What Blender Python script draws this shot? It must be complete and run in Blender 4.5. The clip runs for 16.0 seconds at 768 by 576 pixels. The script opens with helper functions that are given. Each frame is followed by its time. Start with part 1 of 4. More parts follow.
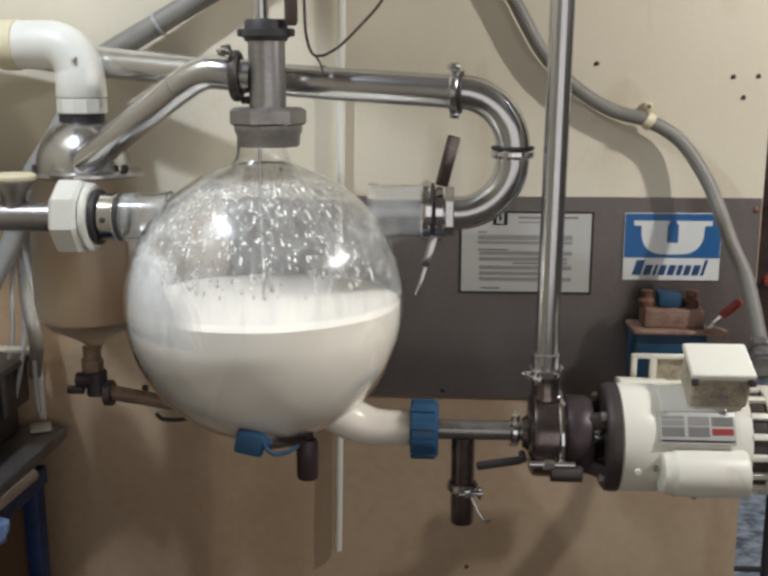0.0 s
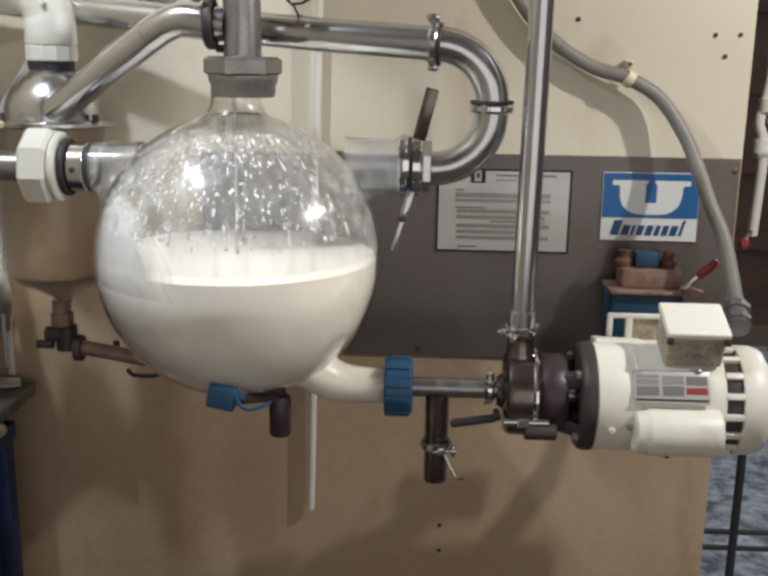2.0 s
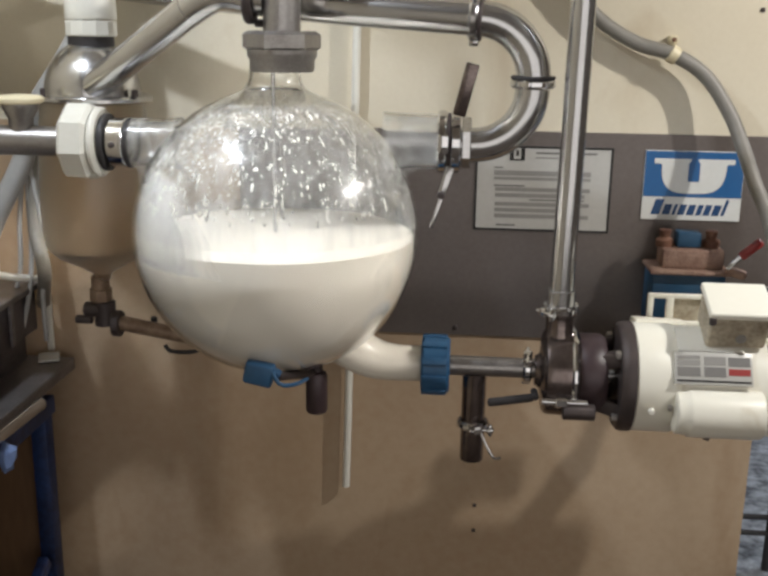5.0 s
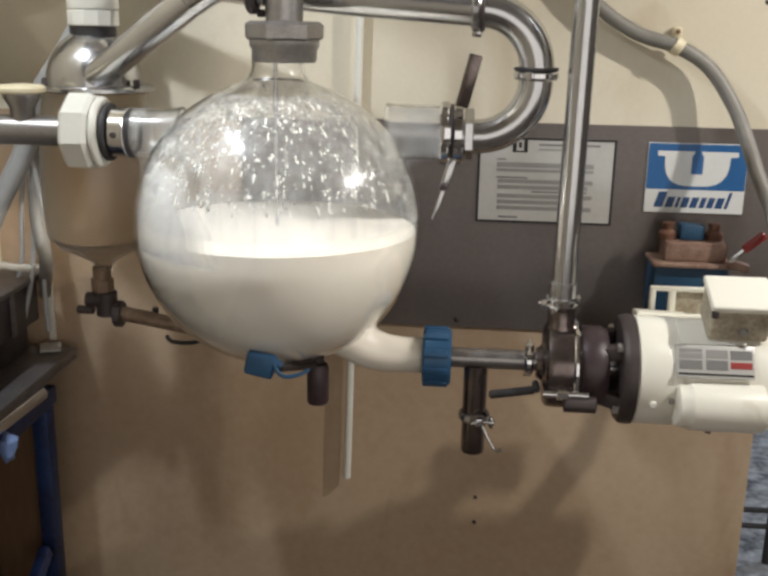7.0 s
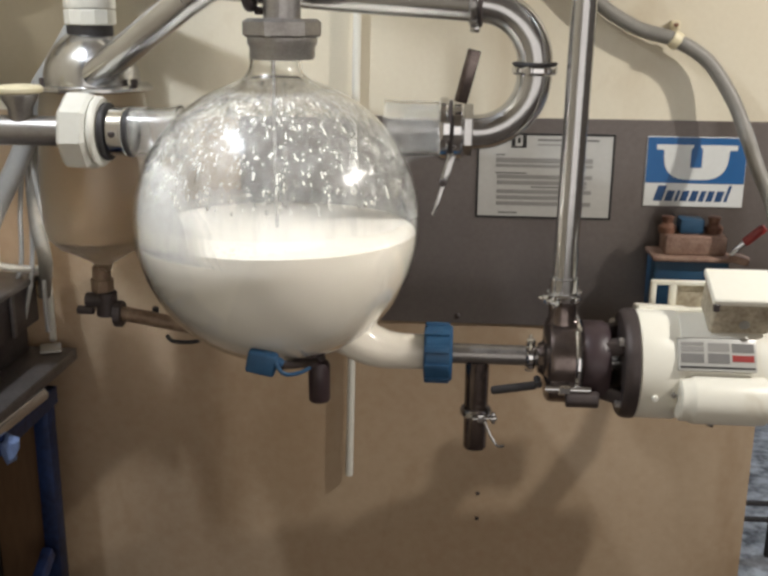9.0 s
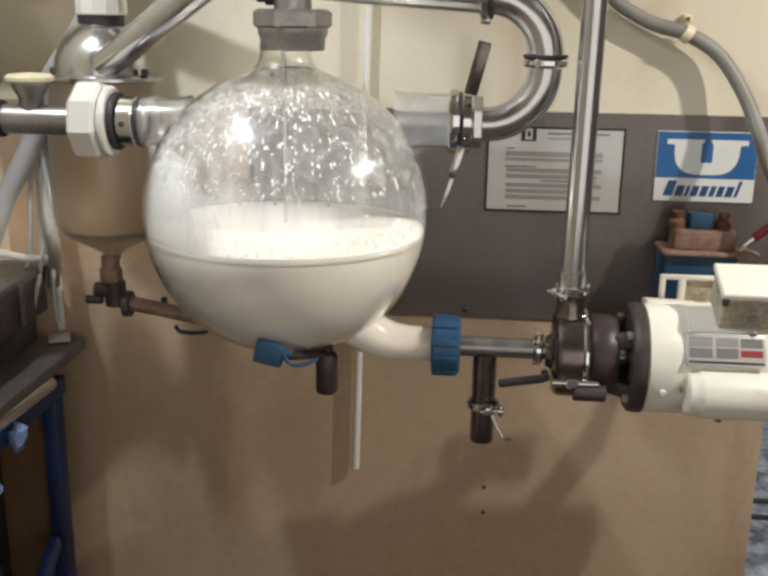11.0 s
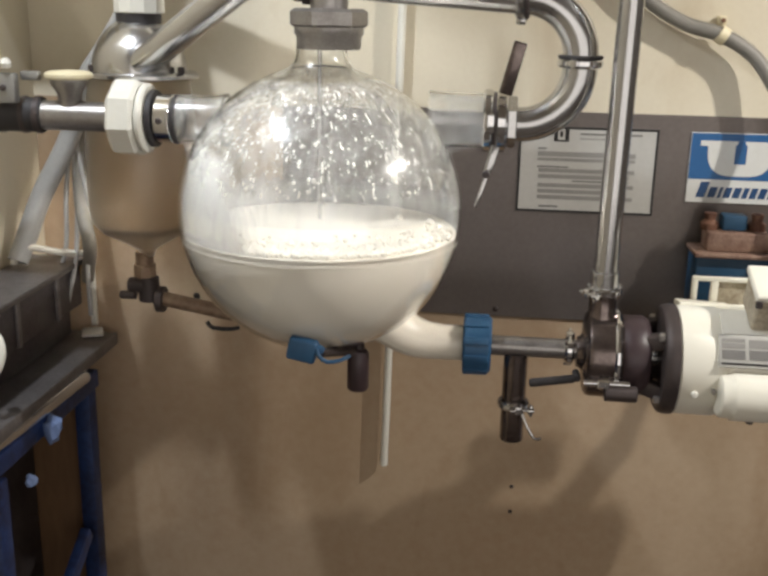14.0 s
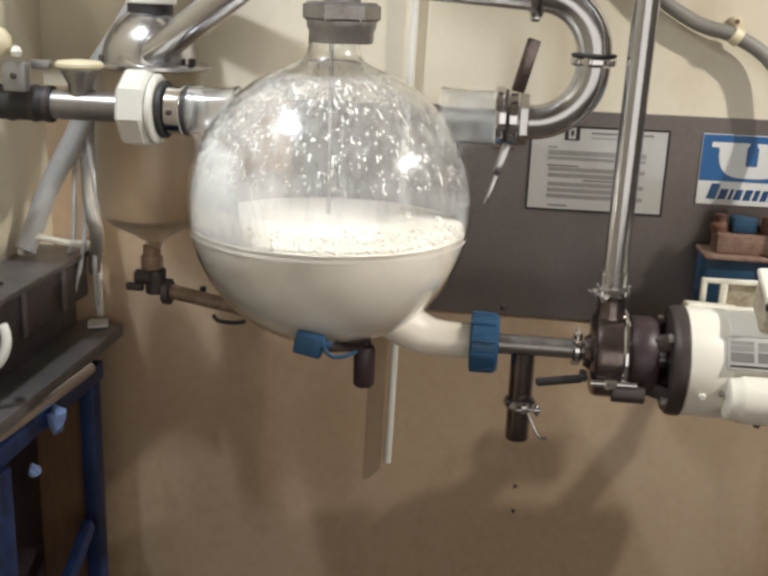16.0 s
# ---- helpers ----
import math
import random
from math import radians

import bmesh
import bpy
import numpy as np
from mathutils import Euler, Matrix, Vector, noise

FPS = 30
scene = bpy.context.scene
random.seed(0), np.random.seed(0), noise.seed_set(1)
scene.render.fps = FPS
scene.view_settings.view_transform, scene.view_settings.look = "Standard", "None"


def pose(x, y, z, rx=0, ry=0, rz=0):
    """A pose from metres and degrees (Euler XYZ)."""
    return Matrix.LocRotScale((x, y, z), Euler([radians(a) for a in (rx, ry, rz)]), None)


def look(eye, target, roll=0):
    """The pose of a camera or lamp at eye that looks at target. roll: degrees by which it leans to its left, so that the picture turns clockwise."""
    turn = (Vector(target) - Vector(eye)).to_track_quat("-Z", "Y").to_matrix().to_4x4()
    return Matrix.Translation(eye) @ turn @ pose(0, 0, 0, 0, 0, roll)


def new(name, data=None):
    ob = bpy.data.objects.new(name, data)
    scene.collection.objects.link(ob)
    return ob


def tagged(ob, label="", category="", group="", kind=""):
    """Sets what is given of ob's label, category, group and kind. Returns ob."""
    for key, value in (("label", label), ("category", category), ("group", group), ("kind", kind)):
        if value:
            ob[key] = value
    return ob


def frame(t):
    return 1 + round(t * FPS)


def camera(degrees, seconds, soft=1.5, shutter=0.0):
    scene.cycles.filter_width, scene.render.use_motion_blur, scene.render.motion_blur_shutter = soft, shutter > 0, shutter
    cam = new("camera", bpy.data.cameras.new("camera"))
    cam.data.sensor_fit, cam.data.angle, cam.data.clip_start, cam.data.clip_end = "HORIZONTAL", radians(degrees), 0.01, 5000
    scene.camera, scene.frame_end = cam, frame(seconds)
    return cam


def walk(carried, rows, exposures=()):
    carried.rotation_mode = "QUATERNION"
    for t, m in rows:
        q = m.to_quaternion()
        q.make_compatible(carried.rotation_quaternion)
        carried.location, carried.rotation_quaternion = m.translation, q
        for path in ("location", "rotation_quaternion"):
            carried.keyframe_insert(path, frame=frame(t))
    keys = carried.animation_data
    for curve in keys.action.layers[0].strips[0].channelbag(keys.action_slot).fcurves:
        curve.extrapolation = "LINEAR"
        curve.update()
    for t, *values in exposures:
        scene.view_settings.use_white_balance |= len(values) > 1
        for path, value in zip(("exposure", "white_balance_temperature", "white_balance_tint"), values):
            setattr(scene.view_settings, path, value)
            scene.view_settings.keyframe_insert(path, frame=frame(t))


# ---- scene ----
cam = camera(42.8, 16.0, soft=3.0)
PATH = [
    (0, (-0.003, -0.018, 1.526), (-0.132, 1.934, 1.11), -0.1),
    (0.5, (-0.003, -0.02, 1.529), (-0.112, 1.935, 1.123), 0.8),
    (1, (-0.002, -0.013, 1.512), (-0.098, 1.94, 1.092), 0.5),
    (1.5, (0.007, -0.01, 1.505), (-0.08, 1.938, 1.058), 0.4),
    (2, (-0.001, -0.003, 1.503), (-0.082, 1.937, 1.023), 0.9),
    (2.5, (-0.005, -0.002, 1.503), (-0.104, 1.936, 1.022), 0.8),
    (3, (-0.004, -0.004, 1.499), (-0.123, 1.932, 1.013), 0.9),
    (3.5, (-0.006, 0.0, 1.501), (-0.135, 1.934, 1.006), 0.6),
    (4, (-0.005, -0.002, 1.498), (-0.134, 1.929, 0.994), 0.4),
    (4.5, (-0.009, 0.001, 1.493), (-0.15, 1.929, 0.983), 0.7),
    (7, (-0.008, 0.006, 1.492), (-0.159, 1.928, 0.96), 1.1),
    (7.5, (-0.011, 0.006, 1.491), (-0.158, 1.928, 0.956), 0.9),
    (8, (-0.008, 0.009, 1.489), (-0.158, 1.929, 0.952), 0.8),
    (8.5, (-0.011, 0.006, 1.491), (-0.163, 1.928, 0.956), 0.7),
    (9, (-0.012, 0.007, 1.489), (-0.159, 1.928, 0.954), 0.5),
    (9.2, (-0.008, 0.009, 1.49), (-0.161, 1.929, 0.951), 0.6),
    (11.5, (-0.013, 0.005, 1.48), (-0.177, 1.923, 0.937), 0.9),
    (12, (-0.014, 0.007, 1.482), (-0.176, 1.923, 0.933), 1.0),
    (12.5, (-0.012, 0.005, 1.484), (-0.183, 1.926, 0.955), 1.3),
    (13, (-0.025, 0.003, 1.479), (-0.23, 1.911, 0.915), 1.3),
    (13.5, (-0.029, -0.005, 1.48), (-0.234, 1.91, 0.94), 1.5),
    (14, (-0.028, -0.005, 1.482), (-0.235, 1.908, 0.938), 1.2),
    (14.5, (-0.027, -0.007, 1.476), (-0.229, 1.911, 0.949), 1.1),
    (15, (-0.025, -0.008, 1.476), (-0.232, 1.909, 0.943), 0.9),
    (15.5, (-0.033, -0.002, 1.472), (-0.248, 1.911, 0.933), 1.6),
    (16, (-0.036, -0.001, 1.476), (-0.249, 1.911, 0.929), 2.2),
]
walk(cam, [(t, look(eye, target, roll)) for t, eye, target, roll in PATH], [(0.0, -0.34, 6050, 10), (1.5, -0.28, 6100, 10), (3.5, -0.16, 6150, 10), (7.0, -0.10, 6300, 10), (9.0, -0.07, 6350, 10), (12.5, 0.04, 6400, 10), (16.0, 0.06, 6350, 10)])


# ---- world, lamps, exposure ----
world = bpy.data.worlds.new("room_air")
scene.world = world
world.use_nodes = True
world.node_tree.nodes["Background"].inputs[0].default_value = (1.0, 0.86, 0.70, 1)
world.node_tree.nodes["Background"].inputs[1].default_value = 0.05


def lamp(name, eye, target, watts, size, colour):
    data = bpy.data.lights.new(name, "AREA")
    data.shape, data.size, data.energy, data.color = "DISK", size, watts, colour
    ob = new(name, data)
    ob.matrix_world = look(eye, target)
    return ob


lamp("ceiling_lamp", (-0.78, 1.03, 2.36), (-0.1, 1.7, 1.0), 12, 0.07, (0.90, 0.95, 1.0))
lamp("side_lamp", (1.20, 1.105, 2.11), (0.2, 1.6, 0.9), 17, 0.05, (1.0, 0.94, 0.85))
# Broad fill lamp added behind the camera; no opening is built there.
broad_fill = lamp("front_fill", (1.6, -2.55, 1.35), (1.6, 1.0, 1.25), 36, 4.6, (1.0, 0.93, 0.85))
broad_fill.data.shape, broad_fill.data.size_y = "RECTANGLE", 2.2
# Added fill that brightens the far floor; no fixture stands for it.
lamp("far_floor_fill", (2.4, 3.4, 2.50), (1.2, 2.9, 0.0), 26, 0.30, (0.90, 0.95, 1.0))


# ---- materials ----
def mat(name, col, col2=None, rough=0.5, metal=0.0, scale=6.0, fine=90.0, bump=0.15, amount=0.5, spec=0.5, stretch=(1, 1, 1), rough2=None):
    """Two colours mixed by noise at two sizes, with fine relief."""
    m = bpy.data.materials.new(name)
    m.use_nodes = True
    nt = m.node_tree
    b = nt.nodes["Principled BSDF"]
    co = nt.nodes.new("ShaderNodeTexCoord")
    mp = nt.nodes.new("ShaderNodeMapping")
    mp.inputs["Scale"].default_value = stretch
    nt.links.new(co.outputs["Object"], mp.inputs[0])
    big, small = nt.nodes.new("ShaderNodeTexNoise"), nt.nodes.new("ShaderNodeTexNoise")
    for n, s, d in ((big, scale, 5), (small, fine, 3)):
        n.inputs["Scale"].default_value, n.inputs["Detail"].default_value = s, d
        nt.links.new(mp.outputs[0], n.inputs["Vector"])
    mul = nt.nodes.new("ShaderNodeMath")
    mul.operation = "MULTIPLY_ADD"
    mul.inputs[1].default_value, mul.inputs[2].default_value = 0.35, 0.0
    nt.links.new(small.outputs["Fac"], mul.inputs[0])
    add = nt.nodes.new("ShaderNodeMath")
    add.operation = "MULTIPLY_ADD"
    add.inputs[1].default_value = 0.65
    nt.links.new(big.outputs["Fac"], add.inputs[0])
    nt.links.new(mul.outputs[0], add.inputs[2])
    ramp = nt.nodes.new("ShaderNodeMapRange")
    ramp.inputs["From Min"].default_value, ramp.inputs["From Max"].default_value = 0.5 - 0.25 / max(amount, 0.05) * 0.5, 0.5 + 0.25 / max(amount, 0.05) * 0.5
    nt.links.new(add.outputs[0], ramp.inputs["Value"])
    mix = nt.nodes.new("ShaderNodeMix")
    mix.data_type = "RGBA"
    c2 = col2 or tuple(c * 0.8 for c in col)
    mix.inputs[6].default_value, mix.inputs[7].default_value = (*col, 1), (*c2, 1)
    nt.links.new(ramp.outputs[0], mix.inputs[0])
    nt.links.new(mix.outputs[2], b.inputs["Base Color"])
    rr = nt.nodes.new("ShaderNodeMapRange")
    rr.inputs["To Min"].default_value, rr.inputs["To Max"].default_value = rough, rough2 if rough2 is not None else min(1, rough * 1.25 + 0.03)
    nt.links.new(add.outputs[0], rr.inputs["Value"])
    nt.links.new(rr.outputs[0], b.inputs["Roughness"])
    b.inputs["Metallic"].default_value = metal
    b.inputs["Specular IOR Level"].default_value = spec
    if bump:
        bp = nt.nodes.new("ShaderNodeBump")
        bp.inputs["Strength"].default_value, bp.inputs["Distance"].default_value = bump, 0.002
        nt.links.new(add.outputs[0], bp.inputs["Height"])
        nt.links.new(bp.outputs[0], b.inputs["Normal"])
    return m


def stained(m, colour, scale, low, high):
    """Adds dark smears of their own shape over a material's colour."""
    nt = m.node_tree
    b = nt.nodes["Principled BSDF"]
    src = b.inputs["Base Color"].links[0].from_socket
    co, mp, n, r, mix = (nt.nodes.new("ShaderNode" + k) for k in ("TexCoord", "Mapping", "TexNoise", "MapRange", "Mix"))
    mp.inputs["Scale"].default_value = (1.0, 1.0, 0.45)
    n.inputs["Scale"].default_value, n.inputs["Detail"].default_value, n.inputs["Distortion"].default_value = scale, 7, 0.6
    r.inputs["From Min"].default_value, r.inputs["From Max"].default_value = low, high
    r.inputs["To Max"].default_value = 0.55
    mix.data_type = "RGBA"
    mix.inputs[7].default_value = (*colour, 1)
    nt.links.new(co.outputs["Object"], mp.inputs[0])
    nt.links.new(mp.outputs[0], n.inputs["Vector"])
    nt.links.new(n.outputs["Fac"], r.inputs["Value"])
    nt.links.new(r.outputs[0], mix.inputs[0])
    nt.links.new(src, mix.inputs[6])
    nt.links.new(mix.outputs[2], b.inputs["Base Color"])


def glass(name, col, rough=0.0, ior=1.36, coat=0.5):
    m = bpy.data.materials.new(name)
    m.use_nodes = True
    b = m.node_tree.nodes["Principled BSDF"]
    b.inputs["Base Color"].default_value = (*col, 1)
    b.inputs["Roughness"].default_value = rough
    b.inputs["IOR"].default_value = ior
    b.inputs["Transmission Weight"].default_value = 1.0
    b.inputs["Coat Weight"].default_value, b.inputs["Coat Roughness"].default_value = coat, 0.17
    return m


def film(name, col, low, high, scale, stretch, rough=0.5, tide=None):
    """A thin wet film: clear glimpses through a whitish coat, in vertical streaks; with a tide (two heights) it thickens towards the lower one."""
    m = bpy.data.materials.new(name)
    m.use_nodes = True
    nt = m.node_tree
    b = nt.nodes["Principled BSDF"]
    b.inputs["Base Color"].default_value = (*col, 1)
    b.inputs["Roughness"].default_value = rough
    co, mp, n = nt.nodes.new("ShaderNodeTexCoord"), nt.nodes.new("ShaderNodeMapping"), nt.nodes.new("ShaderNodeTexNoise")
    mp.inputs["Scale"].default_value = stretch
    n.inputs["Scale"].default_value, n.inputs["Detail"].default_value = scale, 5
    nt.links.new(co.outputs["Object"], mp.inputs[0])
    nt.links.new(mp.outputs[0], n.inputs["Vector"])
    r = nt.nodes.new("ShaderNodeMapRange")
    r.inputs["From Min"].default_value, r.inputs["From Max"].default_value = 0.35, 0.7
    r.inputs["To Min"].default_value, r.inputs["To Max"].default_value = low, high
    nt.links.new(n.outputs["Fac"], r.inputs["Value"])
    nt.links.new(r.outputs[0], b.inputs["Alpha"])
    if tide:
        xyz, g, mx = nt.nodes.new("ShaderNodeSeparateXYZ"), nt.nodes.new("ShaderNodeMapRange"), nt.nodes.new("ShaderNodeMath")
        g.interpolation_type = "SMOOTHSTEP"
        g.inputs["From Min"].default_value, g.inputs["From Max"].default_value = tide
        g.inputs["To Min"].default_value, g.inputs["To Max"].default_value = 0.35, 0.0
        mx.operation = "ADD"
        mx.use_clamp = True
        nt.links.new(co.outputs["Object"], xyz.inputs[0])
        nt.links.new(xyz.outputs[2], g.inputs["Value"])
        nt.links.new(g.outputs[0], mx.inputs[0])
        nt.links.new(r.outputs[0], mx.inputs[1])
        nt.links.new(mx.outputs[0], b.inputs["Alpha"])
    return m


CREAM = mat("cream_wall_paint", (0.74, 0.68, 0.545), (0.67, 0.605, 0.47), 0.42, scale=2.2, fine=140, bump=0.12, amount=0.5)
# Lower board: tanner and darker than the cream wall above it.
TAN = mat("smeared_tan_board", (0.53, 0.41, 0.285), (0.43, 0.305, 0.195), 0.5, scale=2.6, fine=60, bump=0.15, amount=0.6)
SHEET = mat("grey_metal_sheet", (0.205, 0.18, 0.168), (0.145, 0.125, 0.116), 0.34, 0.6, scale=2.5, fine=120, bump=0.06, amount=0.5)
EDGE = mat("brown_board_edge", (0.23, 0.13, 0.06), (0.13, 0.07, 0.035), 0.7, scale=14, stretch=(1, 1, 0.2))
STEEL = mat("stainless_steel", (0.64, 0.64, 0.645), (0.50, 0.495, 0.495), 0.16, 0.95, scale=9, fine=220, bump=0.05, amount=0.5)
DULL = mat("dull_stainless_steel", (0.43, 0.415, 0.405), (0.28, 0.26, 0.25), 0.30, 0.9, scale=14, fine=200, bump=0.10, amount=0.6)
CHROME = mat("chrome", (0.75, 0.75, 0.76), (0.66, 0.66, 0.67), 0.07, 1.0, scale=12, bump=0.02)
CAST = mat("worn_cast_metal", (0.44, 0.42, 0.40), (0.27, 0.25, 0.235), 0.36, 0.85, scale=30, fine=260, bump=0.35, amount=0.7)
# Dark room reflections and shade are put into this steel's colour.
DIMSTEEL = mat("dim_brown_steel", (0.27, 0.225, 0.21), (0.11, 0.085, 0.08), 0.2, 0.92, scale=24, fine=200, bump=0.12, amount=0.8)
BLACK = mat("black_rubber", (0.022, 0.021, 0.024), (0.045, 0.04, 0.04), 0.5, scale=40, bump=0.1)
DARK = mat("dark_painted_iron", (0.045, 0.036, 0.038), (0.085, 0.065, 0.06), 0.42, 0.2, scale=26, bump=0.25)
PLUM = mat("dark_plum_plastic", (0.036, 0.022, 0.027), (0.062, 0.040, 0.042), 0.35, scale=22, bump=0.1)
PVC = mat("white_pvc", (0.81, 0.80, 0.74), (0.73, 0.71, 0.63), 0.33, scale=9, fine=120, bump=0.05)
YELLOWED = mat("yellowed_pvc", (0.74, 0.67, 0.47), (0.63, 0.55, 0.36), 0.38, scale=14, bump=0.06)
MOTOR = mat("cream_enamel", (0.88, 0.86, 0.77), (0.84, 0.81, 0.70), 0.32, scale=7, fine=110, bump=0.06, amount=0.4)
MOTORDIRTY = mat("soiled_enamel", (0.60, 0.54, 0.42), (0.25, 0.20, 0.14), 0.5, scale=24, fine=150, bump=0.2, amount=0.9)
BLUE = mat("blue_plastic", (0.035, 0.125, 0.26), (0.022, 0.08, 0.18), 0.38, scale=24, bump=0.12)
BLUEPAINT = mat("blue_painted_steel", (0.022, 0.055, 0.19), (0.010, 0.014, 0.045), 0.42, 0.1, scale=9, fine=80, bump=0.2, amount=0.8)
BLUEBOX = mat("blue_enamel", (0.018, 0.08, 0.165), (0.012, 0.05, 0.105), 0.4, scale=18, bump=0.12)
SIGNBLUE = mat("sign_blue", (0.016, 0.115, 0.31), (0.012, 0.09, 0.255), 0.3, scale=8, bump=0.02)
SIGNWHITE = mat("sign_white", (0.74, 0.75, 0.73), (0.64, 0.64, 0.61), 0.32, scale=10, bump=0.02)
SIGNINK = mat("sign_ink", (0.012, 0.06, 0.17), None, 0.35, bump=0)
PAPER = mat("laminated_paper", (0.54, 0.53, 0.50), (0.45, 0.44, 0.41), 0.22, scale=7, bump=0.03)
INK = mat("grey_print", (0.16, 0.155, 0.15), (0.22, 0.21, 0.2), 0.5, bump=0)
INKPALE = mat("pale_grey_print", (0.25, 0.24, 0.23), (0.32, 0.31, 0.29), 0.5, bump=0)
FRAMEINK = mat("black_border", (0.015, 0.014, 0.014), None, 0.4, bump=0)
RED = mat("red_plastic", (0.36, 0.045, 0.04), (0.24, 0.03, 0.03), 0.35, bump=0.05)
RUST = mat("rusty_copper", (0.24, 0.125, 0.08), (0.12, 0.055, 0.038), 0.55, 0.35, scale=36, fine=200, bump=0.4, amount=0.9)
RUSTDUST = mat("dusty_copper", (0.38, 0.26, 0.20), (0.22, 0.13, 0.10), 0.6, 0.2, scale=40, fine=220, bump=0.4, amount=0.9)
RUSTPIPE = mat("stained_brown_pipe", (0.35, 0.255, 0.175), (0.20, 0.13, 0.085), 0.45, 0.2, scale=30, bump=0.2, amount=0.8)
HOSE = mat("grey_hose", (0.25, 0.235, 0.21), (0.18, 0.17, 0.15), 0.42, scale=16, bump=0.1)
HOSECLEAR = mat("pale_grey_hose", (0.43, 0.43, 0.42), (0.33, 0.33, 0.325), 0.3, scale=16, bump=0.1)
WIRE = mat("brown_wire_sheath", (0.07, 0.045, 0.035), None, 0.5, bump=0.05)
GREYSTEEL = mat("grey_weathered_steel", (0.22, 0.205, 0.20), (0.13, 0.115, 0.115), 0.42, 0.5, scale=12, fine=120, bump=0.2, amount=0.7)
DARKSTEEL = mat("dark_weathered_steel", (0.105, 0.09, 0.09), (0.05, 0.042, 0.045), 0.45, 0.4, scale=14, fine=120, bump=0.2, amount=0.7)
GALV = mat("galvanised_steel", (0.42, 0.42, 0.41), (0.30, 0.30, 0.29), 0.36, 0.7, scale=22, bump=0.15)
TAPE = mat("pale_blue_tape", (0.22, 0.31, 0.55), (0.16, 0.23, 0.44), 0.5, bump=0.2)
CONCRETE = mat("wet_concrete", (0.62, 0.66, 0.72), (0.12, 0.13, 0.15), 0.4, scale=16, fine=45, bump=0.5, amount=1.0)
SLAB = mat("dark_worn_concrete", (0.13, 0.10, 0.08), (0.07, 0.055, 0.045), 0.45, scale=5, fine=45, bump=0.4, amount=0.8)
MILK = mat("milk", (0.75, 0.705, 0.615), (0.72, 0.67, 0.58), 0.38, scale=4, bump=0.0, spec=0.35)
BUBBLE = mat("froth_bubble", (0.80, 0.765, 0.68), (0.70, 0.66, 0.57), 0.08, scale=120, bump=0.0, spec=1.0)
FOAM = mat("milk_froth", (0.84, 0.82, 0.77), (0.76, 0.74, 0.68), 0.06, scale=60, bump=0.0, spec=1.0)
GLASS = glass("clear_glass", (0.985, 0.99, 0.985))
AMBER = glass("stained_trap_glass", (0.80, 0.745, 0.66), 0.35, 1.36, 0.15)
HAZE = film("milk_film", (0.74, 0.74, 0.73), 0.08, 0.27, 70, (1, 1, 0.07), 0.3)
THIN = film("thin_milk_film", (0.62, 0.62, 0.60), 0.03, 0.14, 40, (1, 1, 1), 0.3)
TIDE = film("milk_tide_film", (0.76, 0.76, 0.74), 0.08, 0.30, 70, (1, 1, 0.07), 0.3, (0.210, 0.262))
COAT = film("running_milk", (0.84, 0.82, 0.77), 0.60, 0.85, 20, (1, 1, 0.15), 0.2)
COATEDGE = film("thin_running_milk", (0.82, 0.80, 0.75), 0.12, 0.34, 30, (1, 1, 0.15), 0.2)
DROP = glass("milky_drop", (0.95, 0.95, 0.93), 0.05, 1.33, 1.0)
DAY = bpy.data.materials.new("daylight_pane")
DAY.use_nodes = True
DAY.node_tree.nodes["Principled BSDF"].inputs["Emission Color"].default_value = (0.92, 0.97, 1.0, 1)
DAY.node_tree.nodes["Principled BSDF"].inputs["Emission Strength"].default_value = 3.0
BACKWALL = mat("barn_wall", (0.22, 0.17, 0.125), (0.14, 0.105, 0.08), 0.7, scale=3, bump=0.3)
CEIL = mat("barn_ceiling", (0.35, 0.31, 0.26), (0.26, 0.22, 0.18), 0.8, scale=4, bump=0.3)
PLANK = mat("dark_brown_plank", (0.12, 0.065, 0.05), (0.05, 0.03, 0.025), 0.6, scale=10, stretch=(0.3, 1, 1), bump=0.3, amount=0.8)

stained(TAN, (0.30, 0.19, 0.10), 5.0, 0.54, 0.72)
stained(CREAM, (0.50, 0.40, 0.26), 7.0, 0.60, 0.78)
stained(SHEET, (0.10, 0.075, 0.06), 4.0, 0.54, 0.74)
stained(MOTOR, (0.60, 0.53, 0.40), 22.0, 0.64, 0.80)


# ---- mesh helpers ----
def link(name, bm, material, smooth=True):
    bmesh.ops.recalc_face_normals(bm, faces=bm.faces)
    me = bpy.data.meshes.new(name)
    bm.to_mesh(me)
    bm.free()
    me.materials.append(material)
    if smooth:
        me.polygons.foreach_set("use_smooth", [True] * len(me.polygons))
        me.set_sharp_from_angle(angle=radians(38))
    return new(name, me)


def thing(name, label, category, base, group=""):
    return tagged(put(new(name), base), label, category, group)


def put(ob, base):
    ob.location = base
    return ob


def where(ob):
    return ob.location + (where(ob.parent) if ob.parent else Vector((0, 0, 0)))


def part(name, bm, material, parent, label="", smooth=True):
    """One mesh under a thing or under a part, built in world places."""
    bmesh.ops.translate(bm, verts=bm.verts, vec=-where(parent))
    ob = link(name, bm, material, smooth)
    ob.parent = parent
    return tagged(ob, label)


